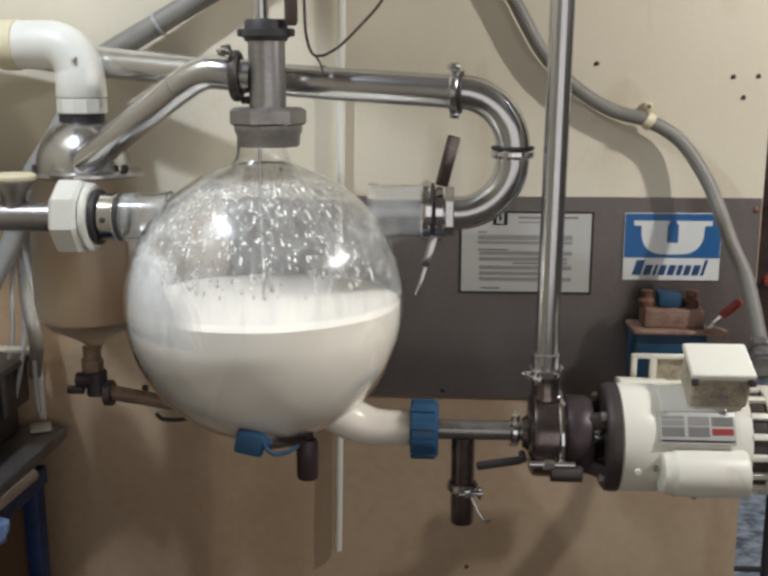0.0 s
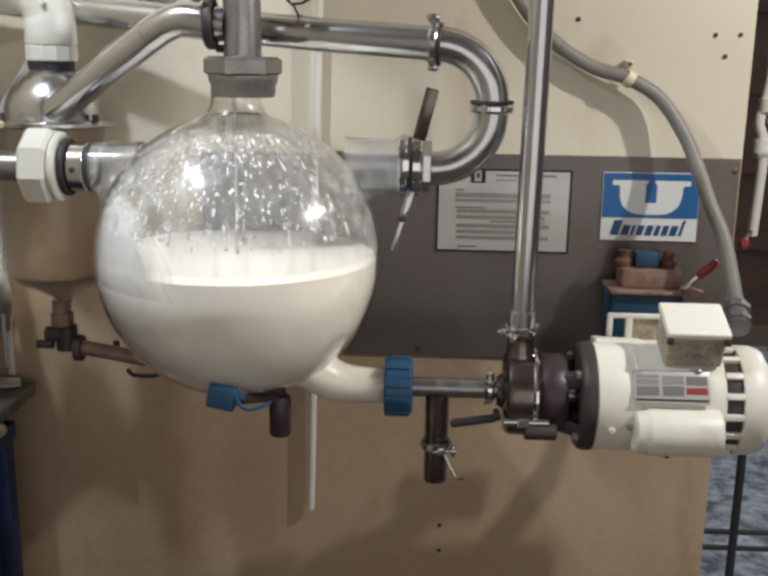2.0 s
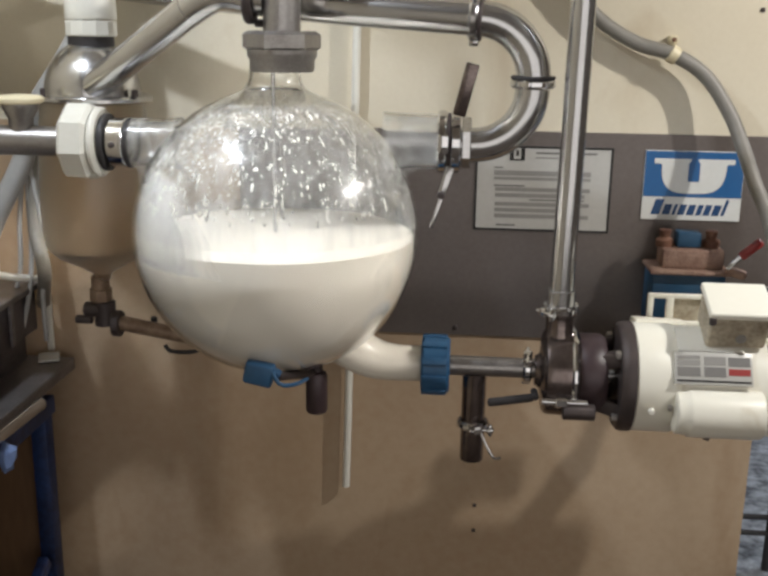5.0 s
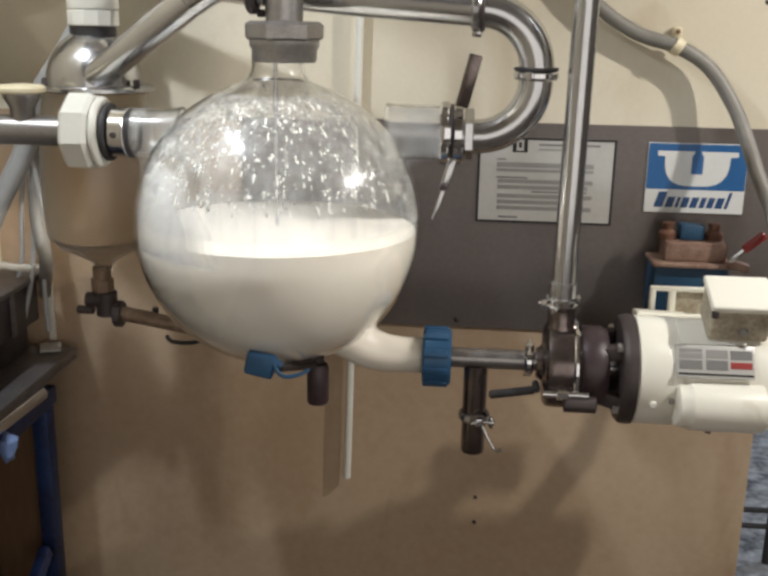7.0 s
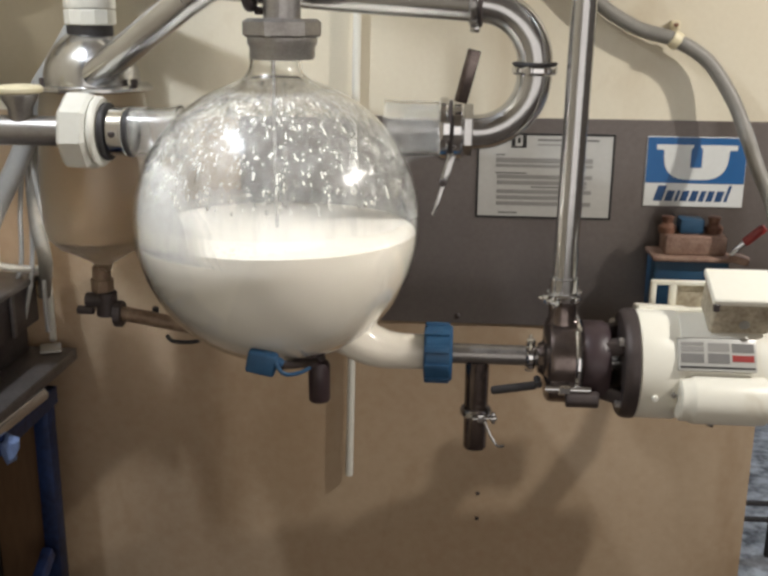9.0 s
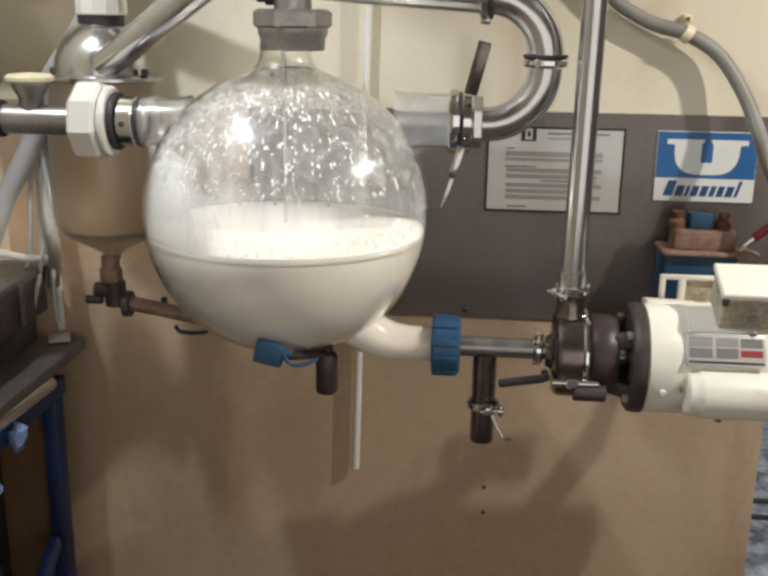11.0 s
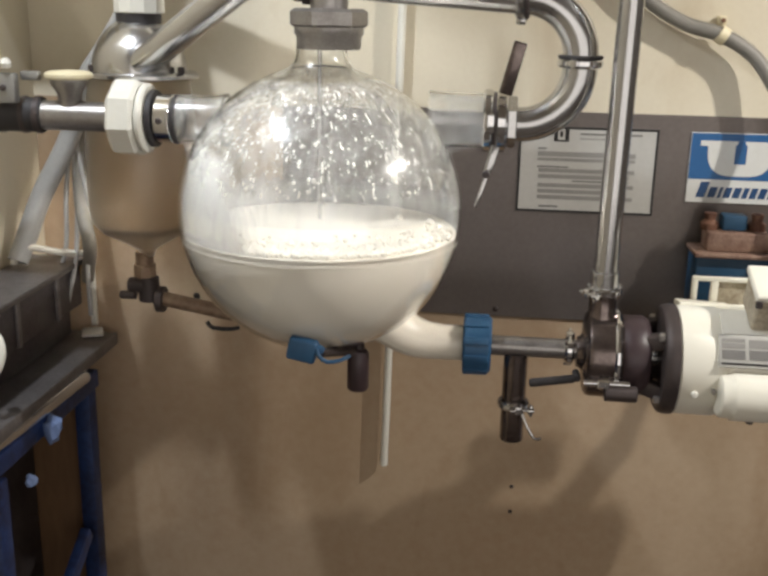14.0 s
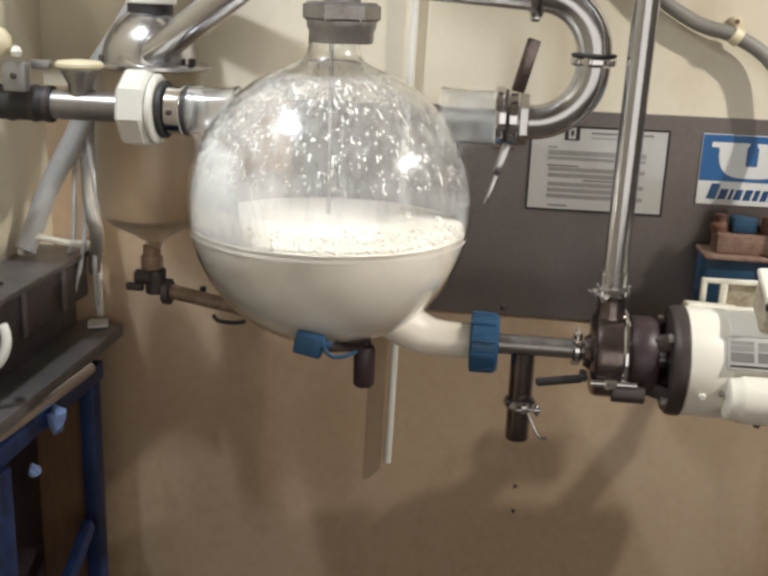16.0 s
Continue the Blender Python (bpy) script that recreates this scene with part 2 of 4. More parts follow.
def solo(name, bm, material, label, category, group="", smooth=True, kind=""):
    """A thing of one mesh."""
    c = sum((v.co for v in bm.verts), Vector()) / len(bm.verts)
    c.z = min(v.co.z for v in bm.verts)
    bmesh.ops.translate(bm, verts=bm.verts, vec=-c)
    ob = link(name, bm, material, smooth)
    ob.location = c
    return tagged(ob, label, category, group, kind)


def join(*meshes):
    out = bmesh.new()
    for b in meshes:
        me = bpy.data.meshes.new("t")
        b.to_mesh(me)
        b.free()
        out.from_mesh(me)
        bpy.data.meshes.remove(me)
    return out


def axis_turn(axis):
    return Vector((0, 0, 1)).rotation_difference(Vector(axis).normalized()).to_matrix().to_4x4()


def lathe(profile, origin=(0, 0, 0), axis=(0, 0, 1), seg=40, closed=False, spin=0.0):
    """A profile of (radius, height) turned about an axis; both ends are capped unless the profile is closed."""
    bm = bmesh.new()
    rings = []
    for r, h in profile:
        if r < 1e-6:
            rings.append([bm.verts.new((0, 0, h))])
        else:
            rings.append([bm.verts.new((r * math.cos(2 * math.pi * i / seg + spin), r * math.sin(2 * math.pi * i / seg + spin), h)) for i in range(seg)])
    pairs = list(zip(rings, rings[1:])) + ([(rings[-1], rings[0])] if closed else [])
    for a, b in pairs:
        for i in range(seg):
            j = (i + 1) % seg
            vs = [a[i % len(a)], a[j % len(a)], b[j % len(b)], b[i % len(b)]]
            vs = [v for k, v in enumerate(vs) if v not in vs[:k]]
            if len(vs) > 2:
                bm.faces.new(vs)
    if not closed:
        for ring in (rings[0], rings[-1]):
            if len(ring) > 2:
                bm.faces.new(ring)
    bmesh.ops.transform(bm, matrix=Matrix.Translation(origin) @ axis_turn(axis), verts=bm.verts)
    return bm


def curve_points(points, step=0.012):
    """A smooth line through the points."""
    p = [Vector(q) for q in points]
    p = [p[0] * 2 - p[1]] + p + [p[-1] * 2 - p[-2]]
    out = []
    for a, b, c, d in zip(p, p[1:], p[2:], p[3:]):
        n = max(2, int((c - b).length / step))
        for k in range(n):
            t = k / n
            out.append(0.5 * ((2 * b) + (c - a) * t + (2 * a - 5 * b + 4 * c - d) * t * t + (3 * b - a - 3 * c + d) * t ** 3))
    out.append(p[-2])
    return out


def sweep(line, radius, seg=18, wall=0.0):
    """A round bar along a line of points; with a wall it is an open pipe."""
    line = [Vector(q) for q in line]
    bm = bmesh.new()
    tangents = [(line[min(i + 1, len(line) - 1)] - line[max(i - 1, 0)]).normalized() for i in range(len(line))]
    n = tangents[0].orthogonal().normalized()
    rings, inner = [], []
    for q, t in zip(line, tangents):
        n = (n - t * n.dot(t)).normalized()
        b = t.cross(n)
        for store, r in ((rings, radius), (inner, radius - wall)) if wall else ((rings, radius),):
            store.append([bm.verts.new(q + r * (n * math.cos(a) + b * math.sin(a))) for a in (2 * math.pi * i / seg for i in range(seg))])
    for store in (rings, inner):
        for u, v in zip(store, store[1:]):
            for i in range(seg):
                bm.faces.new((u[i], u[(i + 1) % seg], v[(i + 1) % seg], v[i]))
    for k in (0, -1):
        if wall:
            for i in range(seg):
                bm.faces.new((rings[k][i], rings[k][(i + 1) % seg], inner[k][(i + 1) % seg], inner[k][i]))
        else:
            bm.faces.new(rings[k])
    return bm


def pipe(points, radius, seg=24, wall=0.0, step=0.012):
    return sweep(curve_points(points, step), radius, seg, wall)


def straight(a, b, radius, seg=24, wall=0.0):
    a, b = Vector(a), Vector(b)
    return sweep([a, a.lerp(b, 0.5), b], radius, seg, wall)


def arc(centre, radius, u, v, a0, a1, n=18):
    """Points on an arc in the plane of u and v."""
    c, u, v = Vector(centre), Vector(u), Vector(v)
    return [c + radius * (u * math.cos(radians(a0 + (a1 - a0) * i / n)) + v * math.sin(radians(a0 + (a1 - a0) * i / n))) for i in range(n + 1)]


def block(size, m=Matrix(), bevel=0.002, seg=2):
    bm = bmesh.new()
    bmesh.ops.create_cube(bm, size=1.0)
    bmesh.ops.scale(bm, vec=size, verts=bm.verts)
    if bevel:
        bmesh.ops.bevel(bm, geom=bm.edges[:], offset=min(bevel, min(size) * 0.45), segments=seg, affect="EDGES", profile=0.5)
    bmesh.ops.transform(bm, matrix=m, verts=bm.verts)
    return bm


def span(a, b, bevel=0.002):
    """A block between two corners."""
    a, b = Vector(a), Vector(b)
    return block([abs(q) for q in (b - a)], Matrix.Translation((a + b) / 2), bevel)


def plate(outline, y0, y1, bevel=0.0):
    """A flat shape in x and z, between two depths."""
    bm = bmesh.new()
    f = bm.faces.new([bm.verts.new((x, y0, z)) for x, z in outline])
    out = bmesh.ops.extrude_face_region(bm, geom=[f])
    bmesh.ops.translate(bm, verts=[v for v in out["geom"] if isinstance(v, bmesh.types.BMVert)], vec=(0, y1 - y0, 0))
    return bm


def ring_profile(r0, r1, h0, h1, b=0.0015):
    """A solid ring with softened edges."""
    return [(r0, h0 + b), (r0 + b, h0), (r1 - b, h0), (r1, h0 + b), (r1, h1 - b), (r1 - b, h1), (r0 + b, h1), (r0, h1 - b)]


def band(r0, r1, length, origin, axis, seg=40, b=0.0015, spin=0.0):
    return lathe(ring_profile(r0, r1, -length / 2, length / 2, b), origin, axis, seg, True, spin)


def drum(r, length, origin, axis, seg=40, b=0.0015):
    h = length / 2
    return lathe([(0, -h), (r - b, -h), (r, -h + b), (r, h - b), (r - b, h), (0, h)], origin, axis, seg)


X, Y, Z = Vector((1, 0, 0)), Vector((0, 1, 0)), Vector((0, 0, 1))

# ---- the room ----
WALL = 1.80
EDGE_X = 0.568


def structure(name, bm, material, label, category, smooth=False):
    return solo(name, bm, material, label, category, "", smooth, "structure")


structure("wall_north", span((-0.90, WALL, 1.3145), (EDGE_X, WALL + 0.02, 2.6), 0.0), CREAM, "cream painted board wall with drilled holes", "wall")
structure("wall_north_lower", span((-0.90, WALL, 0.0), (EDGE_X, WALL + 0.02, 1.3145), 0.0), TAN, "tan lower wall board with brown smears", "wall")
structure("wall_north_core", span((-0.90, WALL + 0.0202, 0.0), (EDGE_X + 0.006, WALL + 0.09, 2.6), 0.0), EDGE, "brown raw edge of the wall board", "wall")
structure("wall_west", span((-1.0, -2.6, 0), (-0.9002, WALL + 0.09, 2.6), 0.0), CREAM, "cream painted side wall", "wall")
structure("wall_south", span((-1.0, -2.7, 0), (4.2, -2.6002, 2.6), 0.0), BACKWALL, "plain barn wall", "wall")
structure("wall_east", span((4.2002, -2.7, 0), (4.3, 5.1, 2.6), 0.0), BACKWALL, "plain barn wall", "wall")
structure("wall_far", span((-1.0, 5.0, 0), (4.2, 5.1, 2.6), 0.0), BACKWALL, "plain barn wall beyond the partition", "wall")
structure("ceiling", span((-1.0, -2.7, 2.6002), (4.3, 5.1, 2.7), 0.0), CEIL, "plain dark barn ceiling", "ceiling")
structure("floor", span((-1.0, -2.7, -0.1), (4.3, 1.89, -0.0002), 0.0), SLAB, "dark worn concrete floor", "floor")
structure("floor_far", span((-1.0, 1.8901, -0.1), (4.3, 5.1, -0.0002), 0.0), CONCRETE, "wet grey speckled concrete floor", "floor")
structure("baseboard_corner", span((-0.812, WALL - 0.010, 0.862), (-0.799, WALL - 0.0003, 1.30), 0.003), PVC, "white corner trim strip on the wall", "trim")
structure("metal_sheet", span((-0.42, WALL - 0.004, 0.9255), (EDGE_X - 0.003, WALL - 0.0003, 1.3145), 0.001), SHEET, "grey metal splash sheet screwed to the wall", "wall panel")


def screw_head(x, z, r=0.004, y=WALL - 0.004, material=None, label="dark screw head in the wall"):
    solo("screw", lathe([(0, 0), (r, 0), (r, 0.001), (r * 0.6, 0.003), (0, 0.0034)], (x, y, z), (0, -1, 0), 12), material or DARK, label, "screw", "screws in the wall")


for x, z in ((0.2591, 1.5536), (0.5, 1.53), (0.5436, 1.5309), (0.52, 1.4936), (0.0427, 0.5682), (0.0427, 0.5127)):
    screw_head(x, z, 0.0042, WALL - 0.0002)
screw_head(-0.0082, 0.94, 0.0055)
screw_head(0.5564, 1.2927, 0.006, WALL - 0.004, RUST, "rusty screw head at the metal sheet's corner")


# ---- the receiver jar ----
C = Vector((-0.297, 1.52, 1.173))
R = 0.2255
jar = thing("receiver_jar", "round clear glass milk receiver jar, half full of milk", "glass jar", (C.x, C.y, C.z - R))


def jar_profile(r, thin, top):
    """The ball from its foot up to the shoulder, then the flare into the neck."""
    low = [(r * math.sin(radians(a)), -r * math.cos(radians(a))) for a in range(0, 160, 3)]
    low[0] = (0, -r)
    flare = [(0.066, 0.2165), (0.056, 0.2205), (0.0485, 0.2250), (0.0435, 0.2310), (0.0405, 0.2380), (0.0392, 0.2460), (0.0388, top)]
    return low + [(a - thin, b - thin * max(0, 1 - k / 4)) for k, (a, b) in enumerate(flare)]


out, inn = jar_profile(R, 0.0, 0.262), jar_profile(R - 0.0042, 0.0042, 0.262)
shell = part("glass_body", lathe(out + inn[::-1], C, Z, 96), GLASS, jar, "clear wet glass ball with a short neck")
shell.visible_shadow = False
flare_in = [(0.0378, 0.0), (0.0372, 0.030), (0.0378, 0.050), (0.0400, 0.066), (0.0415, 0.076)]
flare_out = [(0.0425, 0.0), (0.0425, 0.050), (0.0432, 0.070), (0.0450, 0.090)]
for name, origin, axis, prof in (("inlet_nozzle", (-0.524, 1.52, 1.311), X, flare_in), ("vacuum_nozzle", (-0.040, 1.546, 1.320), -X, flare_out)):
    g = part(name, lathe(prof + [(r - 0.004, h) for r, h in reversed(prof)], origin, axis, 40, True), GLASS, jar, "clear glass side nozzle")
    g.visible_shadow = False
    g = part("nozzle_film", lathe([(r - 0.0048, h) for r, h in prof] + [(r - 0.0052, h) for r, h in reversed(prof)], origin, axis, 40, True), THIN, jar)
    g.visible_shadow = False
SPOUT = ((-0.215, 1.028, 0.061), (-0.190, 1.006, 0.053), (-0.170, 0.988, 0.045), (-0.152, 0.976, 0.039), (-0.136, 0.968, 0.0345), (-0.118, 0.9635, 0.031), (-0.095, 0.962, 0.0292), (-0.055, 0.962, 0.0290))
FILLET = ((-0.523, 1.311, 0.0380), (-0.515, 1.3085, 0.0405), (-0.507, 1.3035, 0.0460), (-0.501, 1.296, 0.0545), (-0.498, 1.284, 0.0670))
CONE = ((-0.048, 1.320, 0.0430), (-0.075, 1.3195, 0.0440), (-0.092, 1.3155, 0.0485), (-0.102, 1.307, 0.0570), (-0.107, 1.295, 0.0690))


def flared(rows, y, thin, caps=True):
    """Rings of (x, height, radius) along a glass branch that widens towards the ball."""
    bm, rings = bmesh.new(), []
    for x, z, r in rows:
        rings.append([bm.verts.new((x, y + (r - thin) * math.cos(a), z + (r - thin) * math.sin(a))) for a in (2 * math.pi * i / 36 for i in range(36))])
    for u, v in zip(rings, rings[1:]):
        for i in range(36):
            bm.faces.new((u[i], u[(i + 1) % 36], v[(i + 1) % 36], v[i]))
    if caps:
        bm.faces.new(rings[0])
        bm.faces.new(rings[-1])
    return bm


part("nozzle_fillet", flared(FILLET, 1.52, 0.0, False), COATEDGE, jar, "milky glass fillet under the inlet").visible_shadow = False
part("nozzle_fillet", flared(CONE, 1.543, 0.0, False), THIN, jar, "hazy glass fillet at the vacuum side").visible_shadow = False
g = part("outlet_spout", flared(SPOUT, 1.52, 0.0), GLASS, jar, "glass outlet spout full of milk")
g.visible_shadow = False


def ball_patch(r, test, lat0, lat1, step=3.0):
    """The part of a ball's skin, between two latitudes, for which test(longitude, latitude) holds."""
    bm = bmesh.new()
    grid = {}
    nlon, nlat = int(360 / step), int((lat1 - lat0) / step)

    def vert(i, j):
        if (i % nlon, j) not in grid:
            lon, lat = radians(i * step), radians(lat0 + j * step)
            grid[i % nlon, j] = bm.verts.new(C + r * Vector((math.cos(lat) * math.cos(lon), math.cos(lat) * math.sin(lon), math.sin(lat))))
        return grid[i % nlon, j]

    for i in range(nlon):
        for j in range(nlat):
            if test((i + 0.5) * step, lat0 + (j + 0.5) * step):
                bm.faces.new((vert(i, j), vert(i + 1, j), vert(i + 1, j + 1), vert(i, j + 1)))
    return bm


part("front_film", ball_patch(R - 0.0052, lambda lon, lat: lon > 180, 4, 67), HAZE, jar, "thin whitish milk film inside the glass").visible_shadow = False
part("back_film", ball_patch(R - 0.0052, lambda lon, lat: lon < 180, -8, 67), TIDE, jar, "milk film that thickens towards the milk").visible_shadow = False


def stream(r, more=0.0):
    """A sheet of milk running down one side, wider towards the foot, with soft wavy edges."""
    bm, rows = bmesh.new(), []
    for k in range(41):
        lat = 30 - k
        wide = 14 + 22 * (1 - math.exp(-k / 13)) + 0.8 * math.sin(k * 0.35) + (0.0 if k > 4 else -2.0 * (4 - k)) + more
        row = []
        for q in range(25):
            lon = radians(206 + 8 * k / 40 + wide * (q / 12 - 1))
            a = radians(lat)
            row.append(bm.verts.new(C + r * Vector((math.cos(a) * math.cos(lon), math.cos(a) * math.sin(lon), math.sin(a)))))
        rows.append(row)
    for a, b in zip(rows, rows[1:]):
        for q in range(24):
            bm.faces.new((a[q], a[q + 1], b[q + 1], b[q]))
    return bm


part("milk_stream", stream(R - 0.0066), COAT, jar, "white milk running down the glass from the inlet")
for more in (2.5, 5.0, 8.0, 11.5):
    part("stream_edge", stream(R - 0.0064 + more * 0.00005, more), COATEDGE, jar, "thin edge of the running milk").visible_shadow = False

rng = random.Random(4)
BALLS = {}
for sub in (1, 2):
    b = bmesh.new()
    bmesh.ops.create_icosphere(b, subdivisions=sub, radius=1.0)
    b.verts.index_update()
    BALLS[sub] = (np.array([v.co for v in b.verts]), [[v.index for v in f.verts] for f in b.faces])
    b.free()


def balls(places):
    """One mesh of many small balls, each given by its detail and its pose with scale."""
    verts, faces = [], []
    for sub, m in places:
        v, f = BALLS[sub]
        a = np.array(m)
        faces += [[i + len(verts) for i in q] for q in f]
        verts += (v @ a[:3, :3].T + a[:3, 3]).tolist()
    me = bpy.data.meshes.new("t")
    me.from_pydata(verts, [], faces)
    out = bmesh.new()
    out.from_mesh(me)
    bpy.data.meshes.remove(me)
    return out


drops = []
for k in range(900):
    lon, lat = radians(rng.uniform(0, 360)), radians(rng.uniform(14, 62) if rng.random() < 0.75 else rng.uniform(20, 50))
    n = Vector((math.cos(lat) * math.cos(lon), math.cos(lat) * math.sin(lon), math.sin(lat)))
    down = (n * n.z - Z).normalized()
    s = rng.choice((0.0014, 0.0018, 0.0022, 0.0027, 0.003)) * rng.uniform(0.7, 1.1)
    long = s * (rng.uniform(1.0, 2.0) if rng.random() < 0.7 else rng.uniform(2.5, 5.5))
    side = n.cross(down)
    m = Matrix((side, down, n)).transposed().to_4x4()
    m.translation = C + n * (R - 0.0048)
    drops.append((1 if k % 3 else 2, m @ Matrix.Diagonal((s, long, s * 0.55, 1))))
d = part("milk_drops", balls(drops), DROP, jar, "pale milk drops and runs on the inside of the glass")
tagged(d, kind="stuff")
d.visible_shadow = False
white = []
for k in range(640):
    lon, lat = radians(rng.uniform(0, 360) if k % 5 < 2 else rng.gauss(266, 36)), radians(rng.uniform(14, 64))
    n = Vector((math.cos(lat) * math.cos(lon), math.cos(lat) * math.sin(lon), math.sin(lat)))
    down = (n * n.z - Z).normalized()
    s = rng.choice((0.0010, 0.0013, 0.0016, 0.0020)) * rng.uniform(0.8, 1.1)
    long = s * (rng.uniform(1.1, 1.9) if rng.random() < 0.85 else rng.uniform(2.5, 6))
    m = Matrix((n.cross(down), down, n)).transposed().to_4x4()
    m.translation = C + n * (R - 0.0050)
    white.append((2, m @ Matrix.Diagonal((s, long, s * 0.5, 1))))
d = tagged(part("white_drops", balls(white), FOAM, jar, "white milk drops on the inside of the glass"), kind="stuff")
d.visible_shadow = False

# milk: a still body below, and the sinking top with its froth
LOW = -0.0300
milk = thing("milk", "white fresh milk filling the lower half of the jar", "milk", (C.x, C.y, C.z - R + 0.005))
r_in = R - 0.0046
body = [(0, -r_in)] + [(r_in * math.cos(radians(a)), r_in * math.sin(radians(a))) for a in range(-87, -9, 3)]
r_top = math.sqrt(r_in ** 2 - LOW ** 2)
r_flat = r_top - 0.0009
corner = -math.sqrt(r_in ** 2 - r_flat ** 2)
body = [q for q in body if q[1] < corner - 0.002] + [(r_flat, corner), (r_flat, LOW - 0.0006), (0, LOW - 0.0006)]
part("milk_body", lathe(body, C, Z, 96), MILK, milk)
part("milk_in_spout", flared(SPOUT, 1.52, 0.0022), MILK, milk)
RESTS = (0.004, -0.0045, -0.013, -0.0215)


def milk_slice(k, rest):
    r = r_flat - 0.0003 + 0.0001 * k
    return lathe([(0, -0.0095), (r, -0.0095), (r, -0.0003), (r - 0.0004, 0.0), (0, 0.0)], C + Z * rest, Z, 96)


slices = [part("milk_slice", milk_slice(k, rest), MILK, milk, "level milk layer that slowly sinks") for k, rest in enumerate(RESTS)]
froth = []
for k in range(900):
    a = radians(rng.gauss(283, 34))
    rr = r_top - 0.007 - abs(rng.gauss(0, 0.035))
    if rr < 0.06:
        continue
    s = rng.choice((0.0022, 0.003, 0.0038, 0.0050)) * rng.uniform(0.8, 1.1)
    froth.append((2, Matrix.Translation(C + Vector((rr * math.cos(a), rr * math.sin(a), -0.0065))) @ Matrix.Diagonal((s, s, s, 1))))
bubbles = tagged(part("milk_bubbles", balls(froth), BUBBLE, milk, "glistening froth bubbles on the milk"), kind="stuff")


# ---- jar neck, cap and probe ----
neck = thing("neck_fitting", "stainless union and tee tube with a black rubber cap", "pipe fitting", (-0.285, 1.52, 1.425))
N = Vector((-0.2855, 1.52, 0))
part("hex_nut", lathe([(0.045, 1.459), (0.052, 1.455), (0.0595, 1.460), (0.0595, 1.479), (0.052, 1.484), (0.045, 1.480)], N, Z, 6, True, 0.25), CAST, neck, "worn grey six-sided union nut", False)
part("lower_ring", lathe([(0.041, 1.426), (0.047, 1.424), (0.049, 1.428), (0.0495, 1.442), (0.053, 1.447), (0.053, 1.4565), (0.041, 1.458)], N, Z, 40, True), CAST, neck, "threaded lower ring of the union")
part("tube", lathe([(0.0255, 1.44), (0.0285, 1.44), (0.0285, 1.585), (0.0255, 1.585)], N, Z, 40, True), DULL, neck, "brushed steel tube")
part("cap", join(lathe([(0, 1.584), (0.031, 1.584), (0.0335, 1.587), (0.0335, 1.612), (0.031, 1.616), (0, 1.617)], N, Z, 40), band(0.032, 0.037, 0.013, N + Z * 1.596, Z)), BLACK, neck, "black rubber cap with two lugs")
for sx in (-1, 1):
    part("lug", block((0.012, 0.016, 0.012), Matrix.Translation(N + Vector((sx * 0.038, 0, 1.597))), 0.003), BLACK, neck)
part("probe_head", join(drum(0.0115, 0.032, N + Vector((-0.007, 0, 1.632)), Z), drum(0.0085, 0.12, N + Vector((-0.007, 0, 1.70)), Z)), STEEL, neck, "steel level probe head")
part("probe_rod", straight((-0.3005, 1.52, 1.58), (-0.2995, 1.52, 1.158), 0.0032, 12), STEEL, neck, "thin steel probe rod dipping into the jar")
part("side_branch", straight((-0.311, 1.52, 1.531), (-0.336, 1.52, 1.533), 0.0255, 32), STEEL, neck)
wire_line = [(-0.225, 1.50, 1.76), (-0.223, 1.50, 1.644), (-0.221, 1.505, 1.59), (-0.212, 1.535, 1.562), (-0.18, 1.53, 1.572), (-0.14, 1.515, 1.606), (-0.105, 1.50, 1.643), (-0.07, 1.49, 1.70)]
solo("probe_wire", pipe(wire_line, 0.0022, 8), WIRE, "thin brown wire looping down beside the jar's cap", "wire")
solo("wire_tie", join(pipe([(-0.212, 1.545, 1.562), (-0.206, 1.562, 1.548), (-0.203, 1.566, 1.525)], 0.0016, 8), band(0.0255, 0.0275, 0.004, (-0.207, 1.5925, 1.5215), (1, -0.13, -0.05), 28, 0.0008)), WIRE, "dark wire tie round the steel pipe", "cable tie")
solo("hanging_plug", lathe([(0, 1.606), (0.007, 1.606), (0.010, 1.612), (0.010, 1.66), (0.0085, 1.67), (0.0085, 1.80), (0, 1.80)], (-0.243, 1.50, 0), Z, 20), WIRE, "dark brown cable plug hanging beside the cap", "plug")


